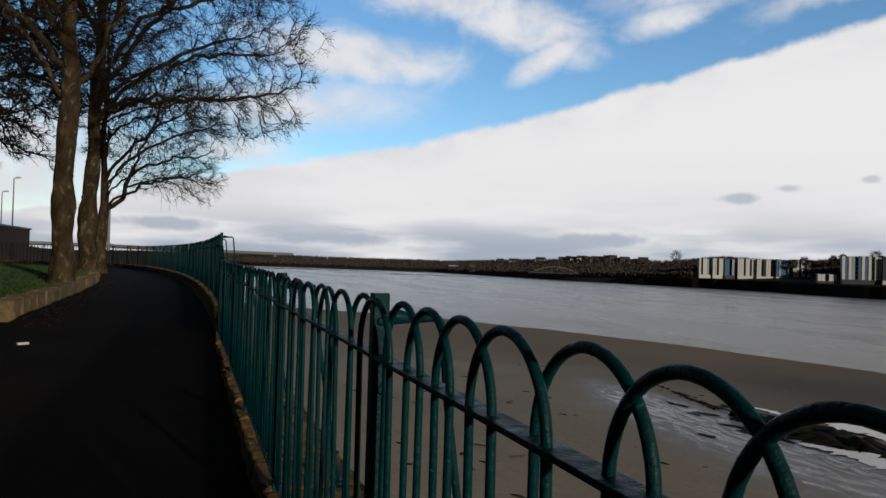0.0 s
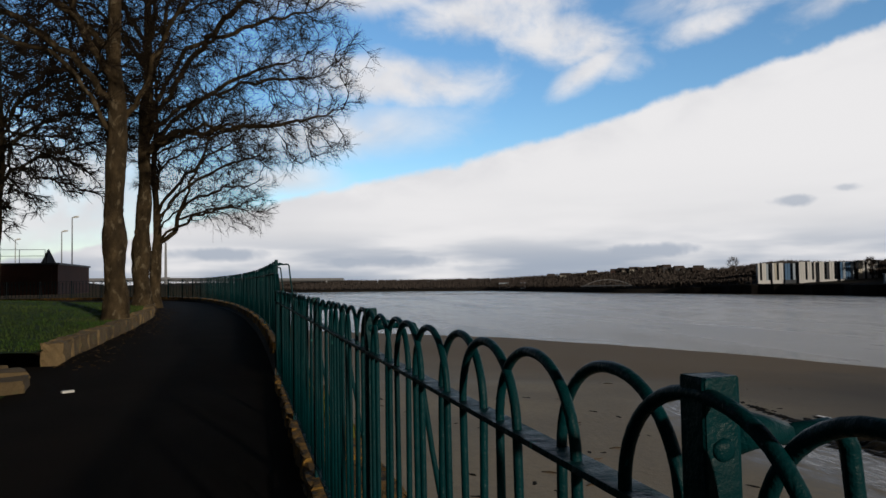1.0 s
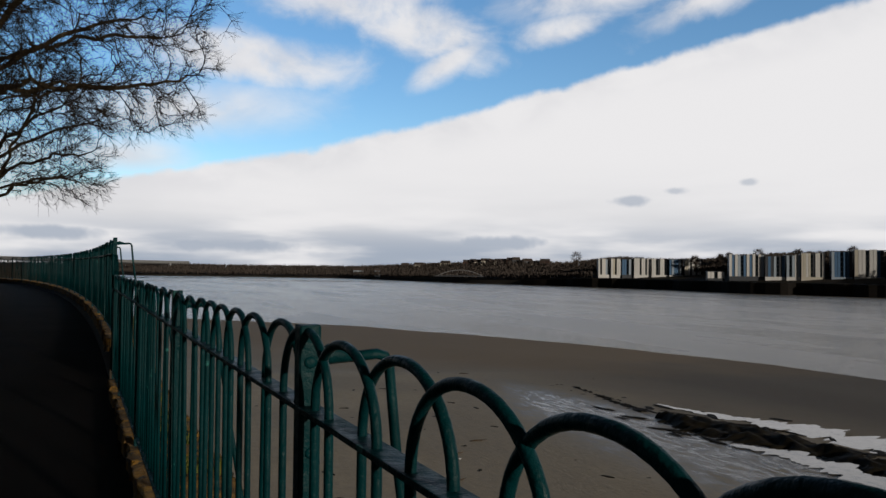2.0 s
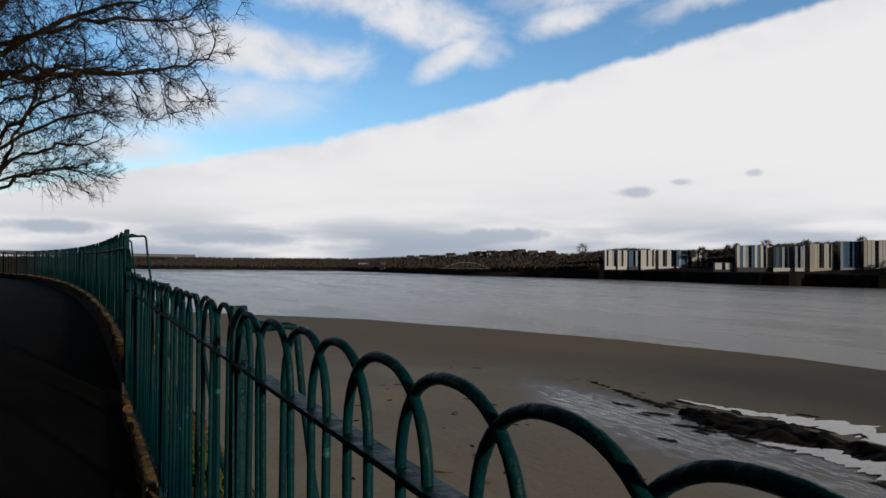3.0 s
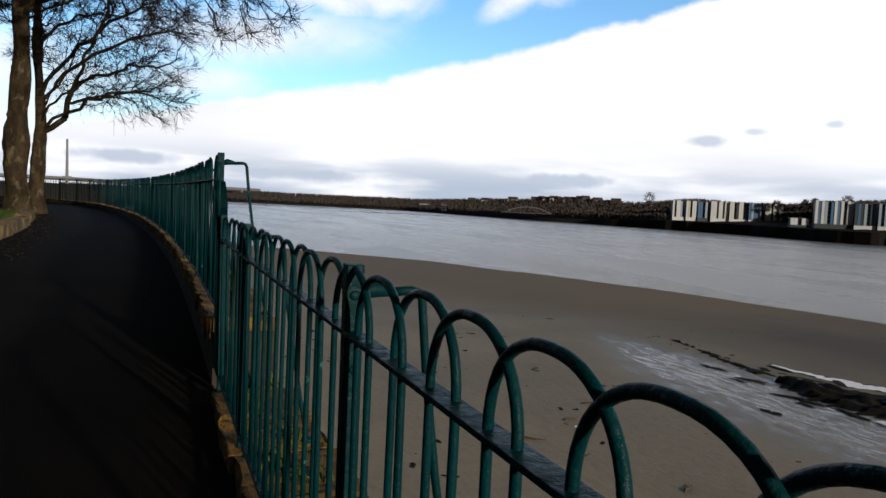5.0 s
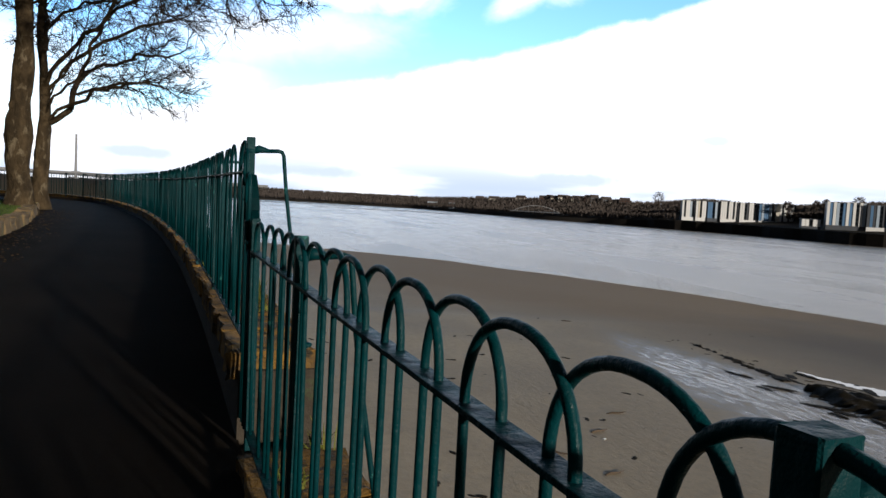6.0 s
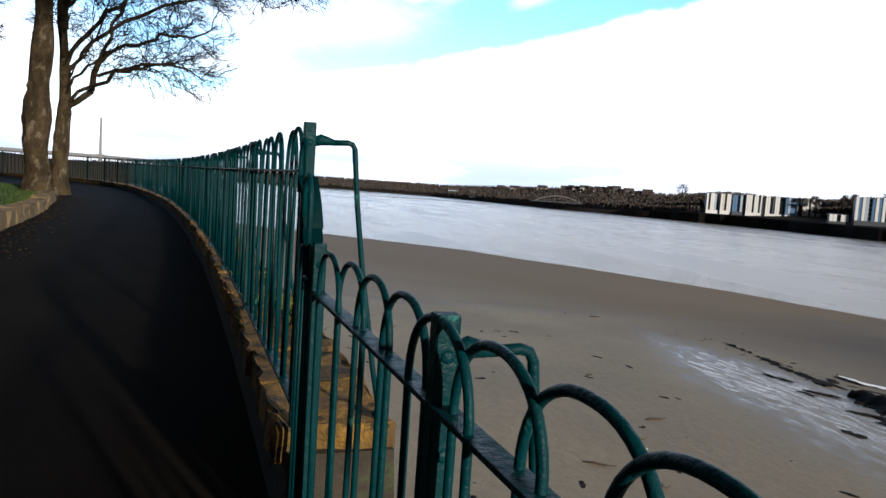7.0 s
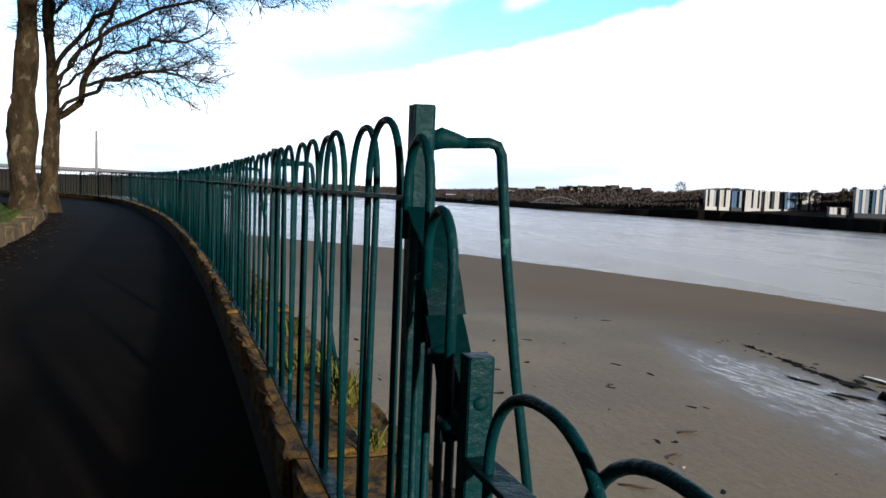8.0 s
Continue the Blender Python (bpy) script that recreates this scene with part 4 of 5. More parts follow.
# ---------------------------------------------------------------- the far bank
BANK = [(-30, 1100), (-12, 1000), (0, 760), (4.75, 640), (12, 600), (19, 560), (24, 480), (28.8, 425), (34, 398), (39, 372), (45, 345), (50.4, 312), (58, 300), (75, 300), (100, 340)]
CREST = [(-30, 0.06), (0, 0.10), (5, 0.14), (11, 0.05), (20, 0.04), (25, 0.26), (29, 0.40), (32.5, 0.62), (35.5, 0.52), (37, 0.50), (41, 0.95), (44, 0.80), (47, 0.78), (50, 1.15), (55, 1.35), (60, 1.4), (80, 1.2), (100, 1.0)]
EYE0 = Vector((-0.45, 7.0, 1.3))


def far(az, r, z):
    p = toward(az, 0, r)
    return Vector((EYE0.x + p.x, EYE0.y + p.y, z))


def quay_top(az):
    return lerp_table([(-30, -7.4), (24, -7.0), (34, -5.6), (38, -3.9), (52, -3.7), (100, -3.7)], az)


def make_far_bank():
    bm = bmesh.new()
    rows = []
    for az in np.arange(-30, 100.1, 1.0):
        r = lerp_table(BANK, az) * (1 + 0.012 * noise.noise((az * 0.4, 0, 0)))
        q = quay_top(az)
        crest = 1.3 + (r + 90) * math.tan(radians(lerp_table(CREST, az)))
        hi = max(q + 0.8, crest - 5.5)
        rows.append([far(az, r, WATER_Z - 1.5), far(az, r + 1.0, q), far(az, r + 26, q + 0.3), far(az, r + 60, q + (hi - q) * 0.55), far(az, r + 95, hi), far(az, r + 220, hi - 1.0), far(az, r + 1500, -6)])
    sheet(bm, rows)
    solo("far_bank", bm, LAND_FAR, "dark wooded far bank of the river", "river bank", "structure", True)
    # the dark quay wall
    bm = bmesh.new()
    rows = []
    for az in np.arange(33.5, 100.1, 0.5):
        r = lerp_table(BANK, az) * (1 + 0.012 * noise.noise((round(az) * 0.4, 0, 0))) - 3.0 - (3.0 if az < 53.3 else 0.0)
        q = quay_top(az) + 0.1
        rows.append([far(az, r, WATER_Z - 1), far(az, r + 0.4, q), far(az, r + 9, q)])
    sheet(bm, rows)
    solo("quay_wall", bm, QUAY, "long dark stone quay wall on the far shore", "quay", "structure")
    # woods
    rnd = random.Random(11)
    ico = bmesh.new()
    bmesh.ops.create_icosphere(ico, subdivisions=1, radius=1)
    iv = [v.co.copy() for v in ico.verts]
    idx = {v: i for i, v in enumerate(ico.verts)}
    fi = [[idx[v] for v in fc.verts] for fc in ico.faces]
    ico.free()
    verts, faces = [], []
    for _ in range(900):
        az = rnd.uniform(-6, 66)
        built = 39 < az < 60
        r0 = lerp_table(BANK, az)
        back = rnd.uniform(48 if built else 3, 105)
        r = r0 + back
        q = quay_top(az)
        crest = 1.3 + r * math.tan(radians(lerp_table(CREST, az)))
        u = min(1, back / 95)
        top = q + (crest - q) * (0.35 + 0.65 * u) * rnd.uniform(0.78, 1.03)
        size = rnd.uniform(0.45, 1.25)
        top = max(top, q + 2.0)
        c = far(az, r, top - size * 0.8)
        i = len(verts)
        s = rnd.uniform(0, 50)
        for v in iv:
            k = 0.75 + 0.6 * noise.noise(v * 1.7 + Vector((s, s, 0)))
            verts.append((c.x + v.x * size * k * 1.2, c.y + v.y * size * k * 1.2, c.z + v.z * size * k * rnd.uniform(0.8, 1.25)))
        faces += [[i + k for k in fc] for fc in fi]
    # bare stems and branch fans over the whole slope
    for _ in range(70000):
        az = rnd.uniform(-6, 66)
        back = rnd.uniform(46 if 39 < az < 60 else 1, 104)
        r, q = lerp_table(BANK, az) + back, quay_top(az)
        crest = 1.3 + r * math.tan(radians(lerp_table(CREST, az)))
        top = max(q + 2.0, q + (crest - q) * (0.35 + 0.65 * min(1, back / 95)) * rnd.uniform(0.8, 1.04))
        h, w = rnd.uniform(1.0, 2.6), rnd.uniform(0.15, 0.6)
        c = far(az, r, top - h)
        a = rnd.uniform(0, 6.28)
        dx, dy = math.cos(a) * w, math.sin(a) * w
        i = len(verts)
        verts += [(c.x, c.y, c.z - 0.6), (c.x + dx, c.y + dy, c.z + h * rnd.uniform(0.4, 1)), (c.x - dx, c.y - dy, c.z + h * rnd.uniform(0.4, 1))]
        faces.append([i, i + 1, i + 2])
    # thin upright twigs that break the crest line
    for _ in range(5000):
        az = rnd.uniform(-6, 66)
        r = lerp_table(BANK, az) + rnd.uniform(70, 100)
        crest = 1.3 + r * math.tan(radians(lerp_table(CREST, az)))
        c = far(az, r, crest - 2.2)
        h = rnd.uniform(1.4, 3.2)
        w = rnd.uniform(0.1, 0.35)
        i = len(verts)
        verts += [(c.x - w, c.y, c.z), (c.x + w, c.y - w, c.z), (c.x + rnd.uniform(-0.6, 0.6), c.y, c.z + h)]
        faces.append([i, i + 1, i + 2])
    me = bpy.data.meshes.new("far_woods")
    me.from_pydata(verts, [], faces)
    me.materials.append(WOOD_FAR)
    me.shade_smooth()
    tagged(new("far_woods", me), "dark leafless woodland along the far bank", "woodland", kind="stuff")


def far_tree(az, r, top_el, wide):
    top = 1.3 + r * math.tan(radians(top_el))
    rnd = random.Random(int(az * 100))
    z0 = top - wide * 1.5
    f = thing("tree", "round bare tree standing above the far woods", "tree", "far skyline trees", at=far(az, r, z0))
    bm = bmesh.new()
    tube(bm, [(0, 0, -3), (0, 0, wide * 0.5), (0.1, 0, wide * 1.1)], [0.3, 0.22, 0.08], 6)
    part("trunk", bm, TWIG, f)
    verts, faces = [], []
    for _ in range(420):
        d = Vector((rnd.gauss(0, 1), rnd.gauss(0, 1), rnd.gauss(0, 1))).normalized()
        p = Vector((0, 0, wide * 0.8)) + Vector((d.x * wide * 0.62, d.y * wide * 0.62, d.z * wide * 0.62)) * rnd.uniform(0.35, 1.0)
        w = 0.16
        q = p + d * rnd.uniform(0.5, 1.1)
        i = len(verts)
        verts += [tuple(p + Vector((w, 0, 0))), tuple(p - Vector((w, 0, 0))), tuple(q), tuple(p + Vector((0, w, -w)))]
        faces += [(i, i + 1, i + 2), (i + 1, i + 3, i + 2)]
    me = bpy.data.meshes.new("crown")
    me.from_pydata(verts, [], faces)
    me.materials.append(WOOD_FAR)
    share("crown", me, f)


def apartment(az0, az1, top_el, strips, plinth=WHITE, setback=12.0, depth=8.0, floors=4):
    """A block of flats as a row of coloured vertical bays with window columns, on a plinth floor."""
    am = (az0 + az1) / 2
    r = (372.0 if am < 48.0 else 326.0) + setback              # a straight frontage for each terrace
    width = 2 * r * math.tan(radians((az1 - az0) / 2))
    zb = quay_top(am) + 0.7
    h = 1.3 + r * math.tan(radians(top_el)) - zb
    c = far(am, r, zb)
    f = thing("apartment_block", "white and blue clad block of flats on the far quay", "building", "flats on the far quay", at=c, turn=8 - am)
    n = len(strips)
    w = width / n
    bm = bmesh.new()
    box(bm, -width / 2 + 0.3, width / 2 - 0.3, 0.6, depth, -0.5, h - 0.4)
    part("wall", bm, SLATE, f)
    bm = bmesh.new()
    box(bm, -width / 2, width / 2, -0.4, 0.5, -0.5, h * 0.13, 0.05)
    part("plinth", bm, plinth, f)
    bm = bmesh.new()
    box(bm, -width / 2 - 0.15, width / 2 + 0.15, -0.3, depth + 0.2, h - 0.4, h - 0.1, 0.04)
    part("roof", bm, SLATE, f)
    fh = (h * 0.85 - 0.5) / floors
    for k, (mat, proud) in enumerate(strips):
        x0 = -width / 2 + k * w
        if mat is None:
            for j in range(floors):
                bm = bmesh.new()
                z = h * 0.15 + j * fh
                box(bm, x0 + 0.1 * w, x0 + 0.9 * w, 0.45, 0.58, z + 0.25, z + fh - 0.25)
                part("window", bm, GLASSY, f)
            continue
        bm = bmesh.new()
        box(bm, x0 + 0.05 * w, x0 + 0.95 * w, -proud, 0.62, h * 0.13, h + (0.12 if proud > 0.42 else -0.3), 0.04)
        bay = part("bay", bm, mat, f)
        if w > 2.3:
            for j in range(floors):
                bm = bmesh.new()
                z = h * 0.15 + j * fh
                box(bm, x0 + 0.32 * w, x0 + 0.68 * w, -proud - 0.05, -proud + 0.05, z + 0.5, z + fh - 0.3)
                part("window", bm, GLASSY, bay)


def house(az, r, z, w, mat, turn):
    f = thing("house", "small pale house with a pitched roof on the far hillside", "house", "hillside houses", at=far(az, r, z), turn=turn - az)
    bm = bmesh.new()
    box(bm, -w / 2, w / 2, -2.2, 2.2, -2, 2.4)
    part("wall", bm, mat, f)
    bm = bmesh.new()
    v = [bm.verts.new(p) for p in ((-w / 2 - .2, -2.5, 2.4), (w / 2 + .2, -2.5, 2.4), (w / 2 + .2, 2.5, 2.4), (-w / 2 - .2, 2.5, 2.4), (-w / 2 - .2, 0, 4.2), (w / 2 + .2, 0, 4.2))]
    for q in ((0, 1, 5, 4), (2, 3, 4, 5), (0, 4, 3), (1, 2, 5), (3, 2, 1, 0)):
        bm.faces.new([v[i] for i in q])
    part("roof", bm, ROOFT, f)
    for x in (-w / 4, w / 4):
        bm = bmesh.new()
        box(bm, x - 0.5, x + 0.5, -2.26, -2.15, 0.5, 1.7)
        part("window", bm, GLASSY, f)


def make_far_town():
    W, B, P, C, S, G = (WHITE, 0.45), (BLUE, 0.25), (PALEBLUE, 0.4), (CREAM, 0.45), (SLATE, 0.2), (None, 0)
    apartment(39.45, 40.3, 0.74, [W, G, W, W, P, G])
    apartment(40.42, 41.15, 0.74, [W, C, G, W, W])
    apartment(41.25, 42.1, 0.76, [B, B, G, P, S], SLATE)
    apartment(42.15, 43.4, 0.78, [W, W, W, G, W, W, G, W, W])
    apartment(43.45, 44.7, 0.76, [W, W, G, S, W, W, G, S])
    apartment(44.75, 45.75, 0.78, [B, P, B, B, P, G], WHITE)
    apartment(45.85, 47.15, 0.80, [C, C, W, G, W, W, S, W, W, G])
    apartment(49.0, 51.4, 1.12, [W, B, W, P, G, B, W, B, W, G, W, P], SLATE, floors=5)
    apartment(51.45, 52.75, 1.04, [S, B, S, P, G, S, B], WHITE, floors=5)
    apartment(52.85, 53.75, 1.10, [P, G, P, W, P], WHITE, floors=5)
    apartment(53.8, 55.3, 1.20, [C, C, W, C, G, S, W, W, G, W], CREAM, floors=5)
    apartment(55.7, 57.0, 1.38, [P, B, B, G, B, B, S], PALEBLUE, floors=5)
    apartment(57.1, 58.9, 1.44, [C, W, W, G, W, W, B, G], WHITE, floors=5)
    apartment(59.1, 61.0, 1.47, [P, B, W, G, P, B], WHITE, floors=5)
    far_tree(37.75, 425, 1.36, 5.5)
    for az, el, w in ((46.6, 1.08, 3.6), (48.4, 1.2, 3.2), (49.0, 1.3, 3.0), (51.0, 1.62, 4.2), (53.6, 1.55, 3.2), (57.0, 1.75, 3.6)):
        far_tree(az, 380, el, w)
    rnd = random.Random(21)
    for az in (29.2, 30.1, 31.0, 31.5, 32.2, 33.0, 33.6, 34.3, 34.9, 26.5, 27.4, 25.3, 35.3, 24.2, 29.6, 30.6, 31.8, 32.6, 33.3, 34.0, 34.6, 30.3, 32.0, 33.9):
        r = lerp_table(BANK, az) + 82
        crest = 1.3 + r * math.tan(radians(lerp_table(CREST, az)))
        house(az, r, crest - rnd.uniform(2.2, 5.2), rnd.uniform(3.5, 8), rnd.choice((CREAM, CREAM, BRICK, SLATE)), rnd.uniform(-30, 30))
    apartment(47.5, 48.7, -0.12, [(WHITE, 0.3), (WHITE, 0.3), G, (WHITE, 0.3), (WHITE, 0.3)], SLATE, floors=1)
    for az, w in ((20.5, 8.0), (22.0, 4.0)):
        r = lerp_table(BANK, az) + 30
        house(az, r, quay_top(az) + 2.4, w, PALEBLUE, 0)
    # pale arch rib of a low bridge among the trees
    f = thing("arch_bridge", "slim pale arched footbridge among the far trees", "bridge", at=far(28.6, 418, -4.4), turn=-28.6)
    bm = bmesh.new()
    tube(bm, [(x, 0, 3.9 * (1 - (x / 14) ** 2)) for x in np.linspace(-14, 14, 21)], 0.15, 6)
    part("arch", bm, BRIDGE, f)
    bm = bmesh.new()
    box(bm, -15, 15, -0.6, 0.6, 0.2, 0.6)
    part("deck", bm, SLATE, f)
    for x in np.linspace(-10.5, 10.5, 8):
        bm = bmesh.new()
        tube(bm, [(x, 0, 0.5), (x, 0, 3.9 * (1 - (x / 14) ** 2))], 0.035, 5)
        part("hanger", bm, BRIDGE, f)


def make_long_bridge():
    """The distant road bridge with its single slender tower."""
    f = thing("road_bridge", "long pale road bridge with one tall slender tower far off", "bridge", at=(0, 0, 0))
    rows = [(-400, 690, 7.0), (-145, 700, 6.0), (-67, 700, 5.4), (0, 700, 3.9), (60, 705, 3.0), (95, 710, 2.6)]
    for (x0, y0, z0), (x1, y1, z1) in zip(rows, rows[1:]):
        bm = bmesh.new()
        tube(bm, [(x0, y0, z0), (x1, y1, z1)], 0.8, 4, squash=3)
        part("deck", bm, BRIDGE, f)
    for x, y, z in rows[1:]:
        bm = bmesh.new()
        tube(bm, [(x + 18, y + 2, -9), (x + 18, y + 2, z - 0.5)], 0.9, 6)
        part("pier", bm, BRIDGE, f)
    bm = bmesh.new()
    tube(bm, [(-67, 700, -9), (-67, 700, 8), (-67, 700, 39)], [1.6, 1.3, 0.9], 6)
    part("tower", bm, BRIDGE, f)
    bm = bmesh.new()
    box(bm, -70.5, -63.5, 698.6, 701.4, 6.4, 7.6, 0.1)
    part("crossbeam", bm, BRIDGE, f)
    # low headland before it
    bm = bmesh.new()
    rows = []
    for x in np.arange(-700, 31, 10.0):
        h = (1.1 + 1.0 * noise.noise((x * 0.02, 0, 2)) + 0.5 * noise.noise((x * 0.11, 0, 4)) + (1.4 if x < -70 else 0)) - 9.5 * max(0, (x + 10) / 40) ** 2
        rows.append([(x, 400, WATER_Z - 1), (x, 402, min(-7, h - 2)), (x, 415, h - 1.5), (x, 425, h), (x, 520, h - 3), (x, 560, -9)])
    sheet(bm, rows)
    solo("headland", bm, LAND_FAR, "low dark headland beyond the curving railings", "river bank", "structure", True)


# ---------------------------------------------------------------- beach clutter
def weed_mesh(seed, size, flat=0.25):
    rnd = random.Random(seed)
    bm = bmesh.new()
    for _ in range(5):
        out = bmesh.ops.create_icosphere(bm, subdivisions=1, radius=1)
        c = Vector((rnd.uniform(-0.6, 0.6), rnd.uniform(-0.25, 0.25), 0)) * size
        s = rnd.uniform(0.25, 0.55) * size
        for v in out["verts"]:
            k = 1 + 0.5 * noise.noise(v.co * 1.6 + Vector((seed + c.x, 0, 0)))
            v.co = c + Vector((v.co.x * s * k * 1.4, v.co.y * s * k * 0.7, v.co.z * s * k * flat + s * flat * 0.4))
    return finish("seaweed", bm, WEED)


def make_clutter():
    rnd = random.Random(31)
    weeds = [weed_mesh(s, 0.22) for s in range(6)]
    spots = [(11.9, 28.0), (16.4, 24.8), (15.3, 36.0), (26.0, 54.0), (24.9, 54.8), (30.5, 49.3), (29.0, 48.0), (31.5, 46.5), (36.3, 50.2), (40, 50)]
    for _ in range(70):
        spots.append((rnd.uniform(4, 19), rnd.uniform(10, 46)))
    for _ in range(16):
        t = rnd.random()
        spots.append((31 + rnd.uniform(-2, 1.5), 48 - 18 * t))
    for x, y in spots:
        s = rnd.uniform(0.25, 1.3)
        ob = tagged(new("seaweed", rnd.choice(weeds)), "small dark scrap of seaweed lying on wet sand", "seaweed", "seaweed scraps")
        ob.matrix_basis = pose(x, y, beach_z(x, y) - 0.01, 0, 0, rnd.uniform(0, 360)) @ Matrix.Diagonal((s, s, s, 1))
    for _ in range(46):                                     # larger flat tangles round the pools
        x, y = 30.2 + rnd.gauss(0, 2.6), rnd.uniform(19, 38)
        sx, sy = rnd.uniform(1.2, 3.6), rnd.uniform(1.5, 5.0)
        ob = tagged(new("seaweed", rnd.choice(weeds)), "flat dark tangle of seaweed beside a shallow pool", "seaweed", "seaweed tangles")
        ob.matrix_basis = pose(x, y, beach_z(x, y) + 0.02, 0, 0, 90 + rnd.uniform(-35, 35)) @ Matrix.Diagonal((sy, sx, rnd.uniform(0.7, 1.4), 1))
    sticks = []
    for k in range(4):
        bm = bmesh.new()
        L = 0.5 + 0.12 * k
        tube(bm, [(-L / 2, 0, 0.03), (-L / 6, 0.05, 0.04), (L / 6, -0.03, 0.035), (L / 2, 0.04, 0.03)], [0.03, 0.035, 0.028, 0.012], 6)
        sticks.append(finish("driftwood", bm, DRIFT, True))
    for x, y in [(15.6, 36.4), (12.4, 28.4), (10.6, 25.0), (9.8, 26.5), (12.2, 22.6), (26.5, 53.6), (8.6, 20.5), (14.5, 30.5)]:
        ob = tagged(new("driftwood", rnd.choice(sticks)), "thin brown driftwood stick on the sand", "driftwood", "driftwood sticks")
        ob.matrix_basis = pose(x, y, beach_z(x, y) - 0.005, 0, 0, rnd.uniform(-60, 40))
    # dark weed-covered mud bank in the drained channel, with shallow pools beside it
    def patch(name, line, mat, lift, hump, ragged, label, category, kind="", cuts=22, seed=0):
        bm = bmesh.new()
        rows = []
        pts = smooth_line([(x, y) for x, y, w in line], 0.14)
        ys = [y for x, y, w in line]
        ws = [w for x, y, w in line]
        for i, p in enumerate(pts):
            w = float(np.interp(-p.y, [-v for v in ys], ws))
            row = []
            for k in range(cuts + 1):
                u = k / cuts * 2 - 1
                edge = max(0.05, 1 + ragged * noise.noise((p.y * 0.9, 3.0 if u < 0 else 9.0, seed)) + ragged * 0.9 * noise.noise((p.y * 3.1, 5.0 if u < 0 else 1.0, seed))
                           + ragged * 0.25 * noise.noise((p.y * 6.3, 2.0 if u < 0 else 7.0, seed)))
                x = p.x + u * w * edge
                if hump:
                    z = beach_z(x, p.y) - 0.05 + hump * (1 - u * u) * (0.7 + 0.9 * noise.noise((x * 1.3, p.y * 0.8, seed))) + 0.10 * noise.noise((x * 3, p.y * 3, 0)) + 0.06 * noise.noise((x * 7, p.y * 7, 0))
                else:
                    z = beach_z(p.x, p.y) + lift
                row.append((x, p.y, z))
            rows.append(row)
        sheet(bm, rows)
        return solo(name, bm, mat, label, category, kind, True)

    patch("mud_bank", [(29.0, 35.2, 0.5), (29.4, 33, 2.4), (29.6, 30.5, 2.7), (30.0, 28, 2.0), (30.1, 25.5, 1.6), (29.6, 22, 1.4), (28.8, 17, 1.1), (28, 10, 0.6)], WEED, 0, 0.42, 0.55,
          "low black weed-covered mud bank between shallow pools", "mud bank", seed=2)
    patch("pool", [(31.9, 38.6, 0.06), (32.2, 36.8, 0.25), (32.8, 34.5, 0.5), (33.8, 32, 1.0), (34.2, 29, 1.7), (34.2, 25, 2.0), (33.5, 19, 1.6), (32.5, 12, 1.0)], POOL, 0.06, 0, 1.1,
          "shallow bright pool of standing water on the sand", "pool", "structure", seed=4)
    patch("pool", [(26.8, 28.4, 0.2), (27.6, 26.6, 0.7), (27.7, 24.4, 0.8), (27.0, 21, 0.9), (26.2, 16, 0.5)], POOL, 0.07, 0, 0.9,
          "narrow bright pool beside the weedy mud bank", "pool", "structure", seed=6)
    patch("mud_bank", [(31.2, 46.0, 0.1), (30.4, 42.5, 0.45), (29.6, 39, 0.6), (29.0, 36.5, 0.35)], WEED, 0, 0.10, 0.9,
          "thin dark line of weedy mud along the sand edge", "mud bank", seed=8)
    for x, y in ((12.1, 27.7), (6.0, 17.5), (-2.55, 13.2)):
        bm = bmesh.new()
        box(bm, -0.07, 0.07, -0.03, 0.03, 0, 0.03, 0.006)
        ob = solo("litter", bm, PALE_LITTER, "small crumpled white scrap of litter", "litter")
        ob.matrix_basis = pose(x, y, (path_z(y) + 0.02) if x < 0 else beach_z(x, y), 0, 0, 30)


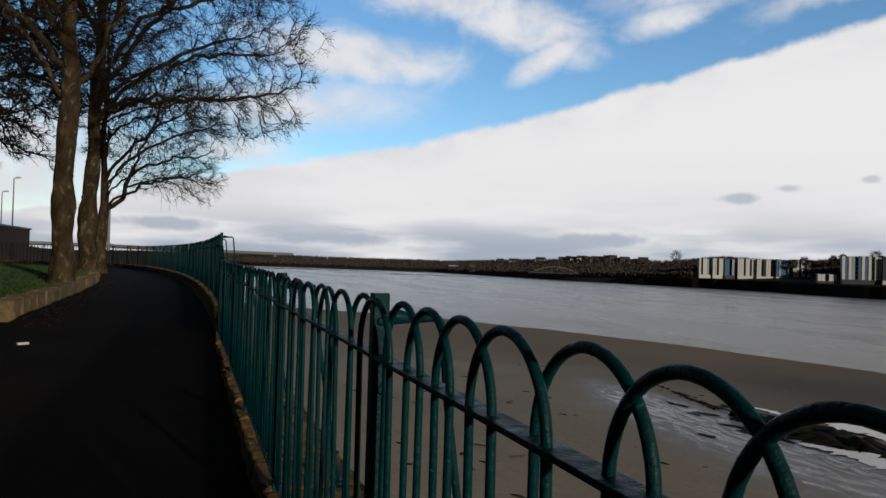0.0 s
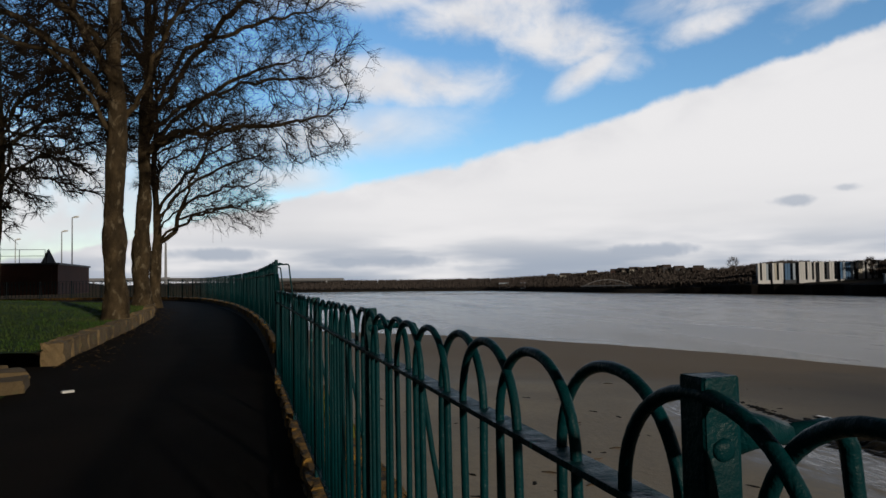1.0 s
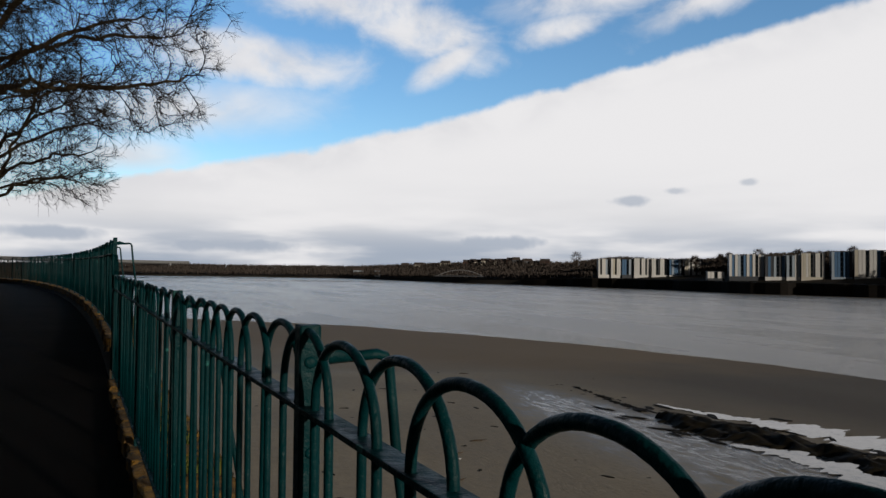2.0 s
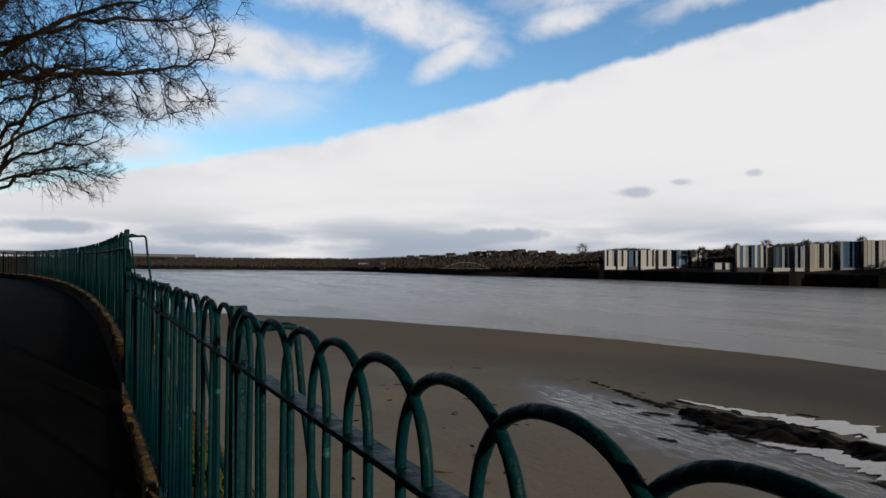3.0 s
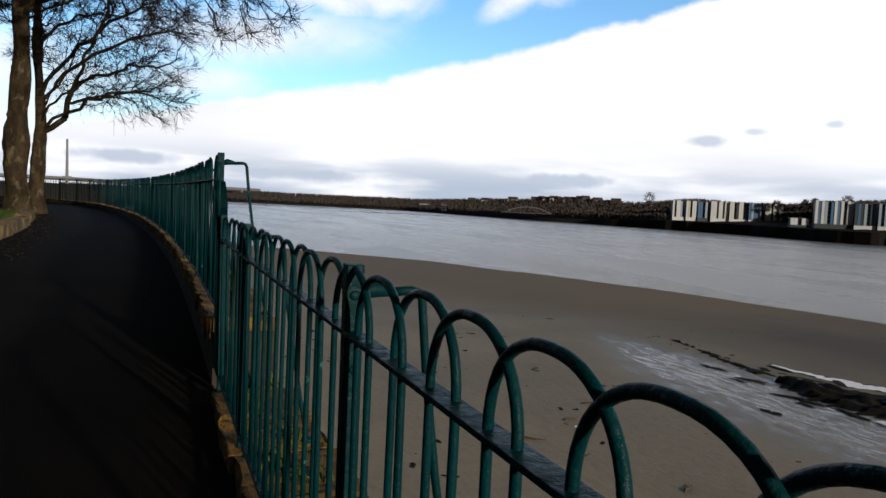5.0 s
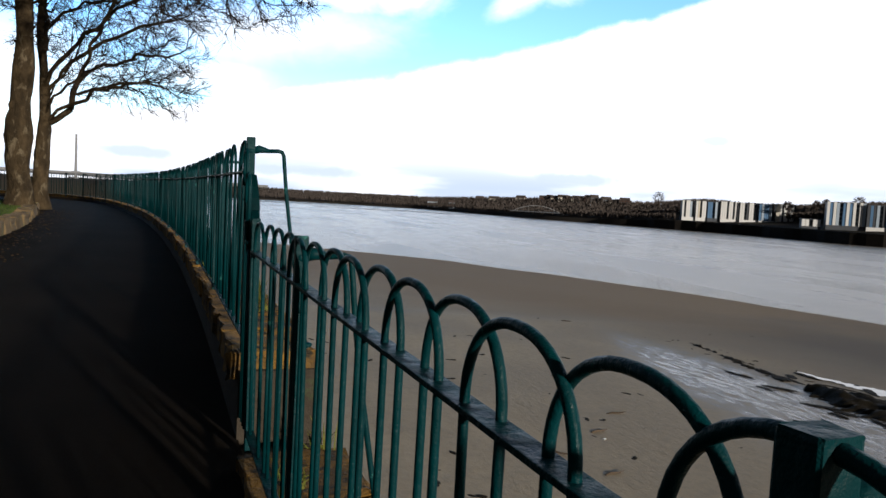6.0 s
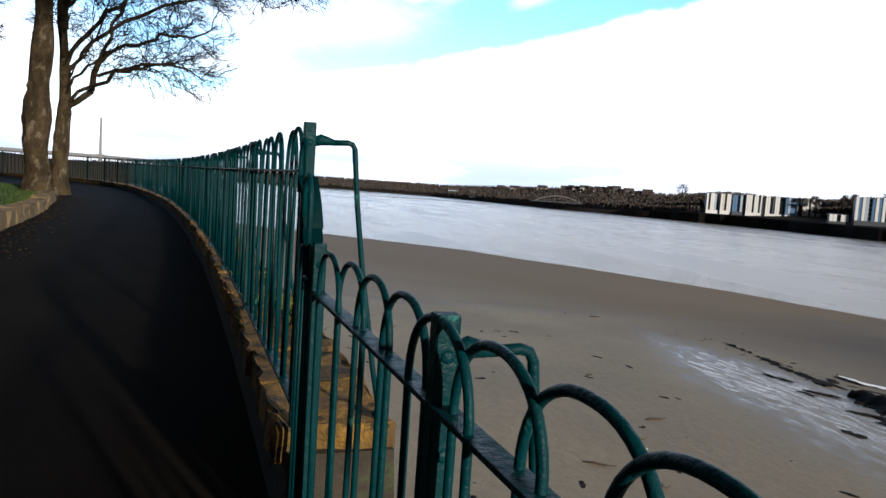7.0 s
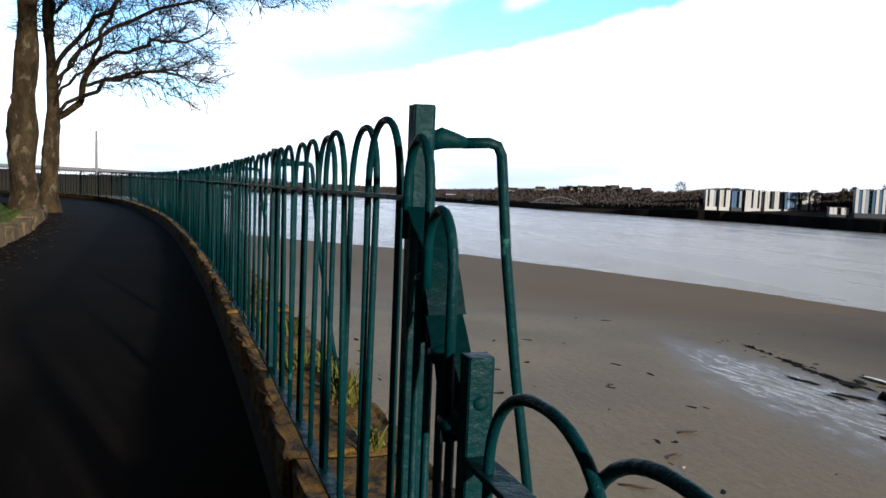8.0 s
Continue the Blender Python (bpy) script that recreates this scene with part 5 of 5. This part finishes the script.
def make_leaves():
    rnd = random.Random(88)
    verts, faces = [], []
    for _ in range(500):
        y = rnd.uniform(15.5, 38)
        x = left_x(y) + 0.05 + abs(rnd.gauss(0, 0.55))
        z = path_z(y) + 0.012 + rnd.uniform(0, 0.01)
        a, r = rnd.uniform(0, 6.28), rnd.uniform(0.015, 0.045)
        c, s = math.cos(a) * r, math.sin(a) * r
        i = len(verts)
        verts += [(x + c, y + s, z), (x - s * 0.6, y + c * 0.6, z + 0.012), (x - c, y - s, z), (x + s * 0.6, y - c * 0.6, z + 0.006)]
        faces.append((i, i + 1, i + 2, i + 3))
    me = bpy.data.meshes.new("fallen_leaves")
    me.from_pydata(verts, [], faces)
    me.materials.append(LEAF)
    tagged(new("fallen_leaves", me), "scattered brown fallen leaves along the kerb", "leaves", kind="stuff")


def make_tufts():
    rnd = random.Random(77)
    for _ in range(34):
        tall = rnd.random() < 0.6
        y = rnd.uniform(14.4, 22) if tall else rnd.uniform(9, 13.8)
        z = (TALL_BASE if tall else LOW_BASE) - 0.01
        x = rnd.uniform(0.10, 0.36)
        verts, faces = [], []
        for _ in range(26):
            a, h, w = rnd.uniform(0, 6.28), rnd.uniform(0.04, 0.16), rnd.uniform(0.004, 0.009)
            bx, by = rnd.gauss(0, 0.03), rnd.gauss(0, 0.04)
            lx, ly = rnd.gauss(0, 0.05), rnd.gauss(0, 0.05)
            i = len(verts)
            c, s = math.cos(a) * w, math.sin(a) * w
            verts += [(bx - c, by - s, 0), (bx + c, by + s, 0), (bx + lx * 0.4 + c * 0.7, by + ly * 0.4 + s * 0.7, h * 0.6), (bx + lx * 0.4 - c * 0.7, by + ly * 0.4 - s * 0.7, h * 0.6), (bx + lx, by + ly, h)]
            faces += [(i, i + 1, i + 2, i + 3), (i + 3, i + 2, i + 4)]
        me = bpy.data.meshes.new("grass_tuft")
        me.from_pydata(verts, [], faces)
        me.materials.append(DRYGRASS)
        ob = tagged(new("grass_tuft", me), "small yellow-green grass tuft growing on the wall top", "grass tuft", "tufts on the wall")
        ob.matrix_basis = pose(x + lerp_table([(14, 0), (22, -0.12)], y), y, z)


make_river()
make_calm_water()
make_beach()
make_promenade()
make_grass()
WALL_OB = make_wall()
make_far_bank()
make_far_town()
make_long_bridge()
make_building()
make_trees()
make_kerb()
make_clutter()
make_leaves()
make_tufts()
make_fence()
make_coping(WALL_OB)
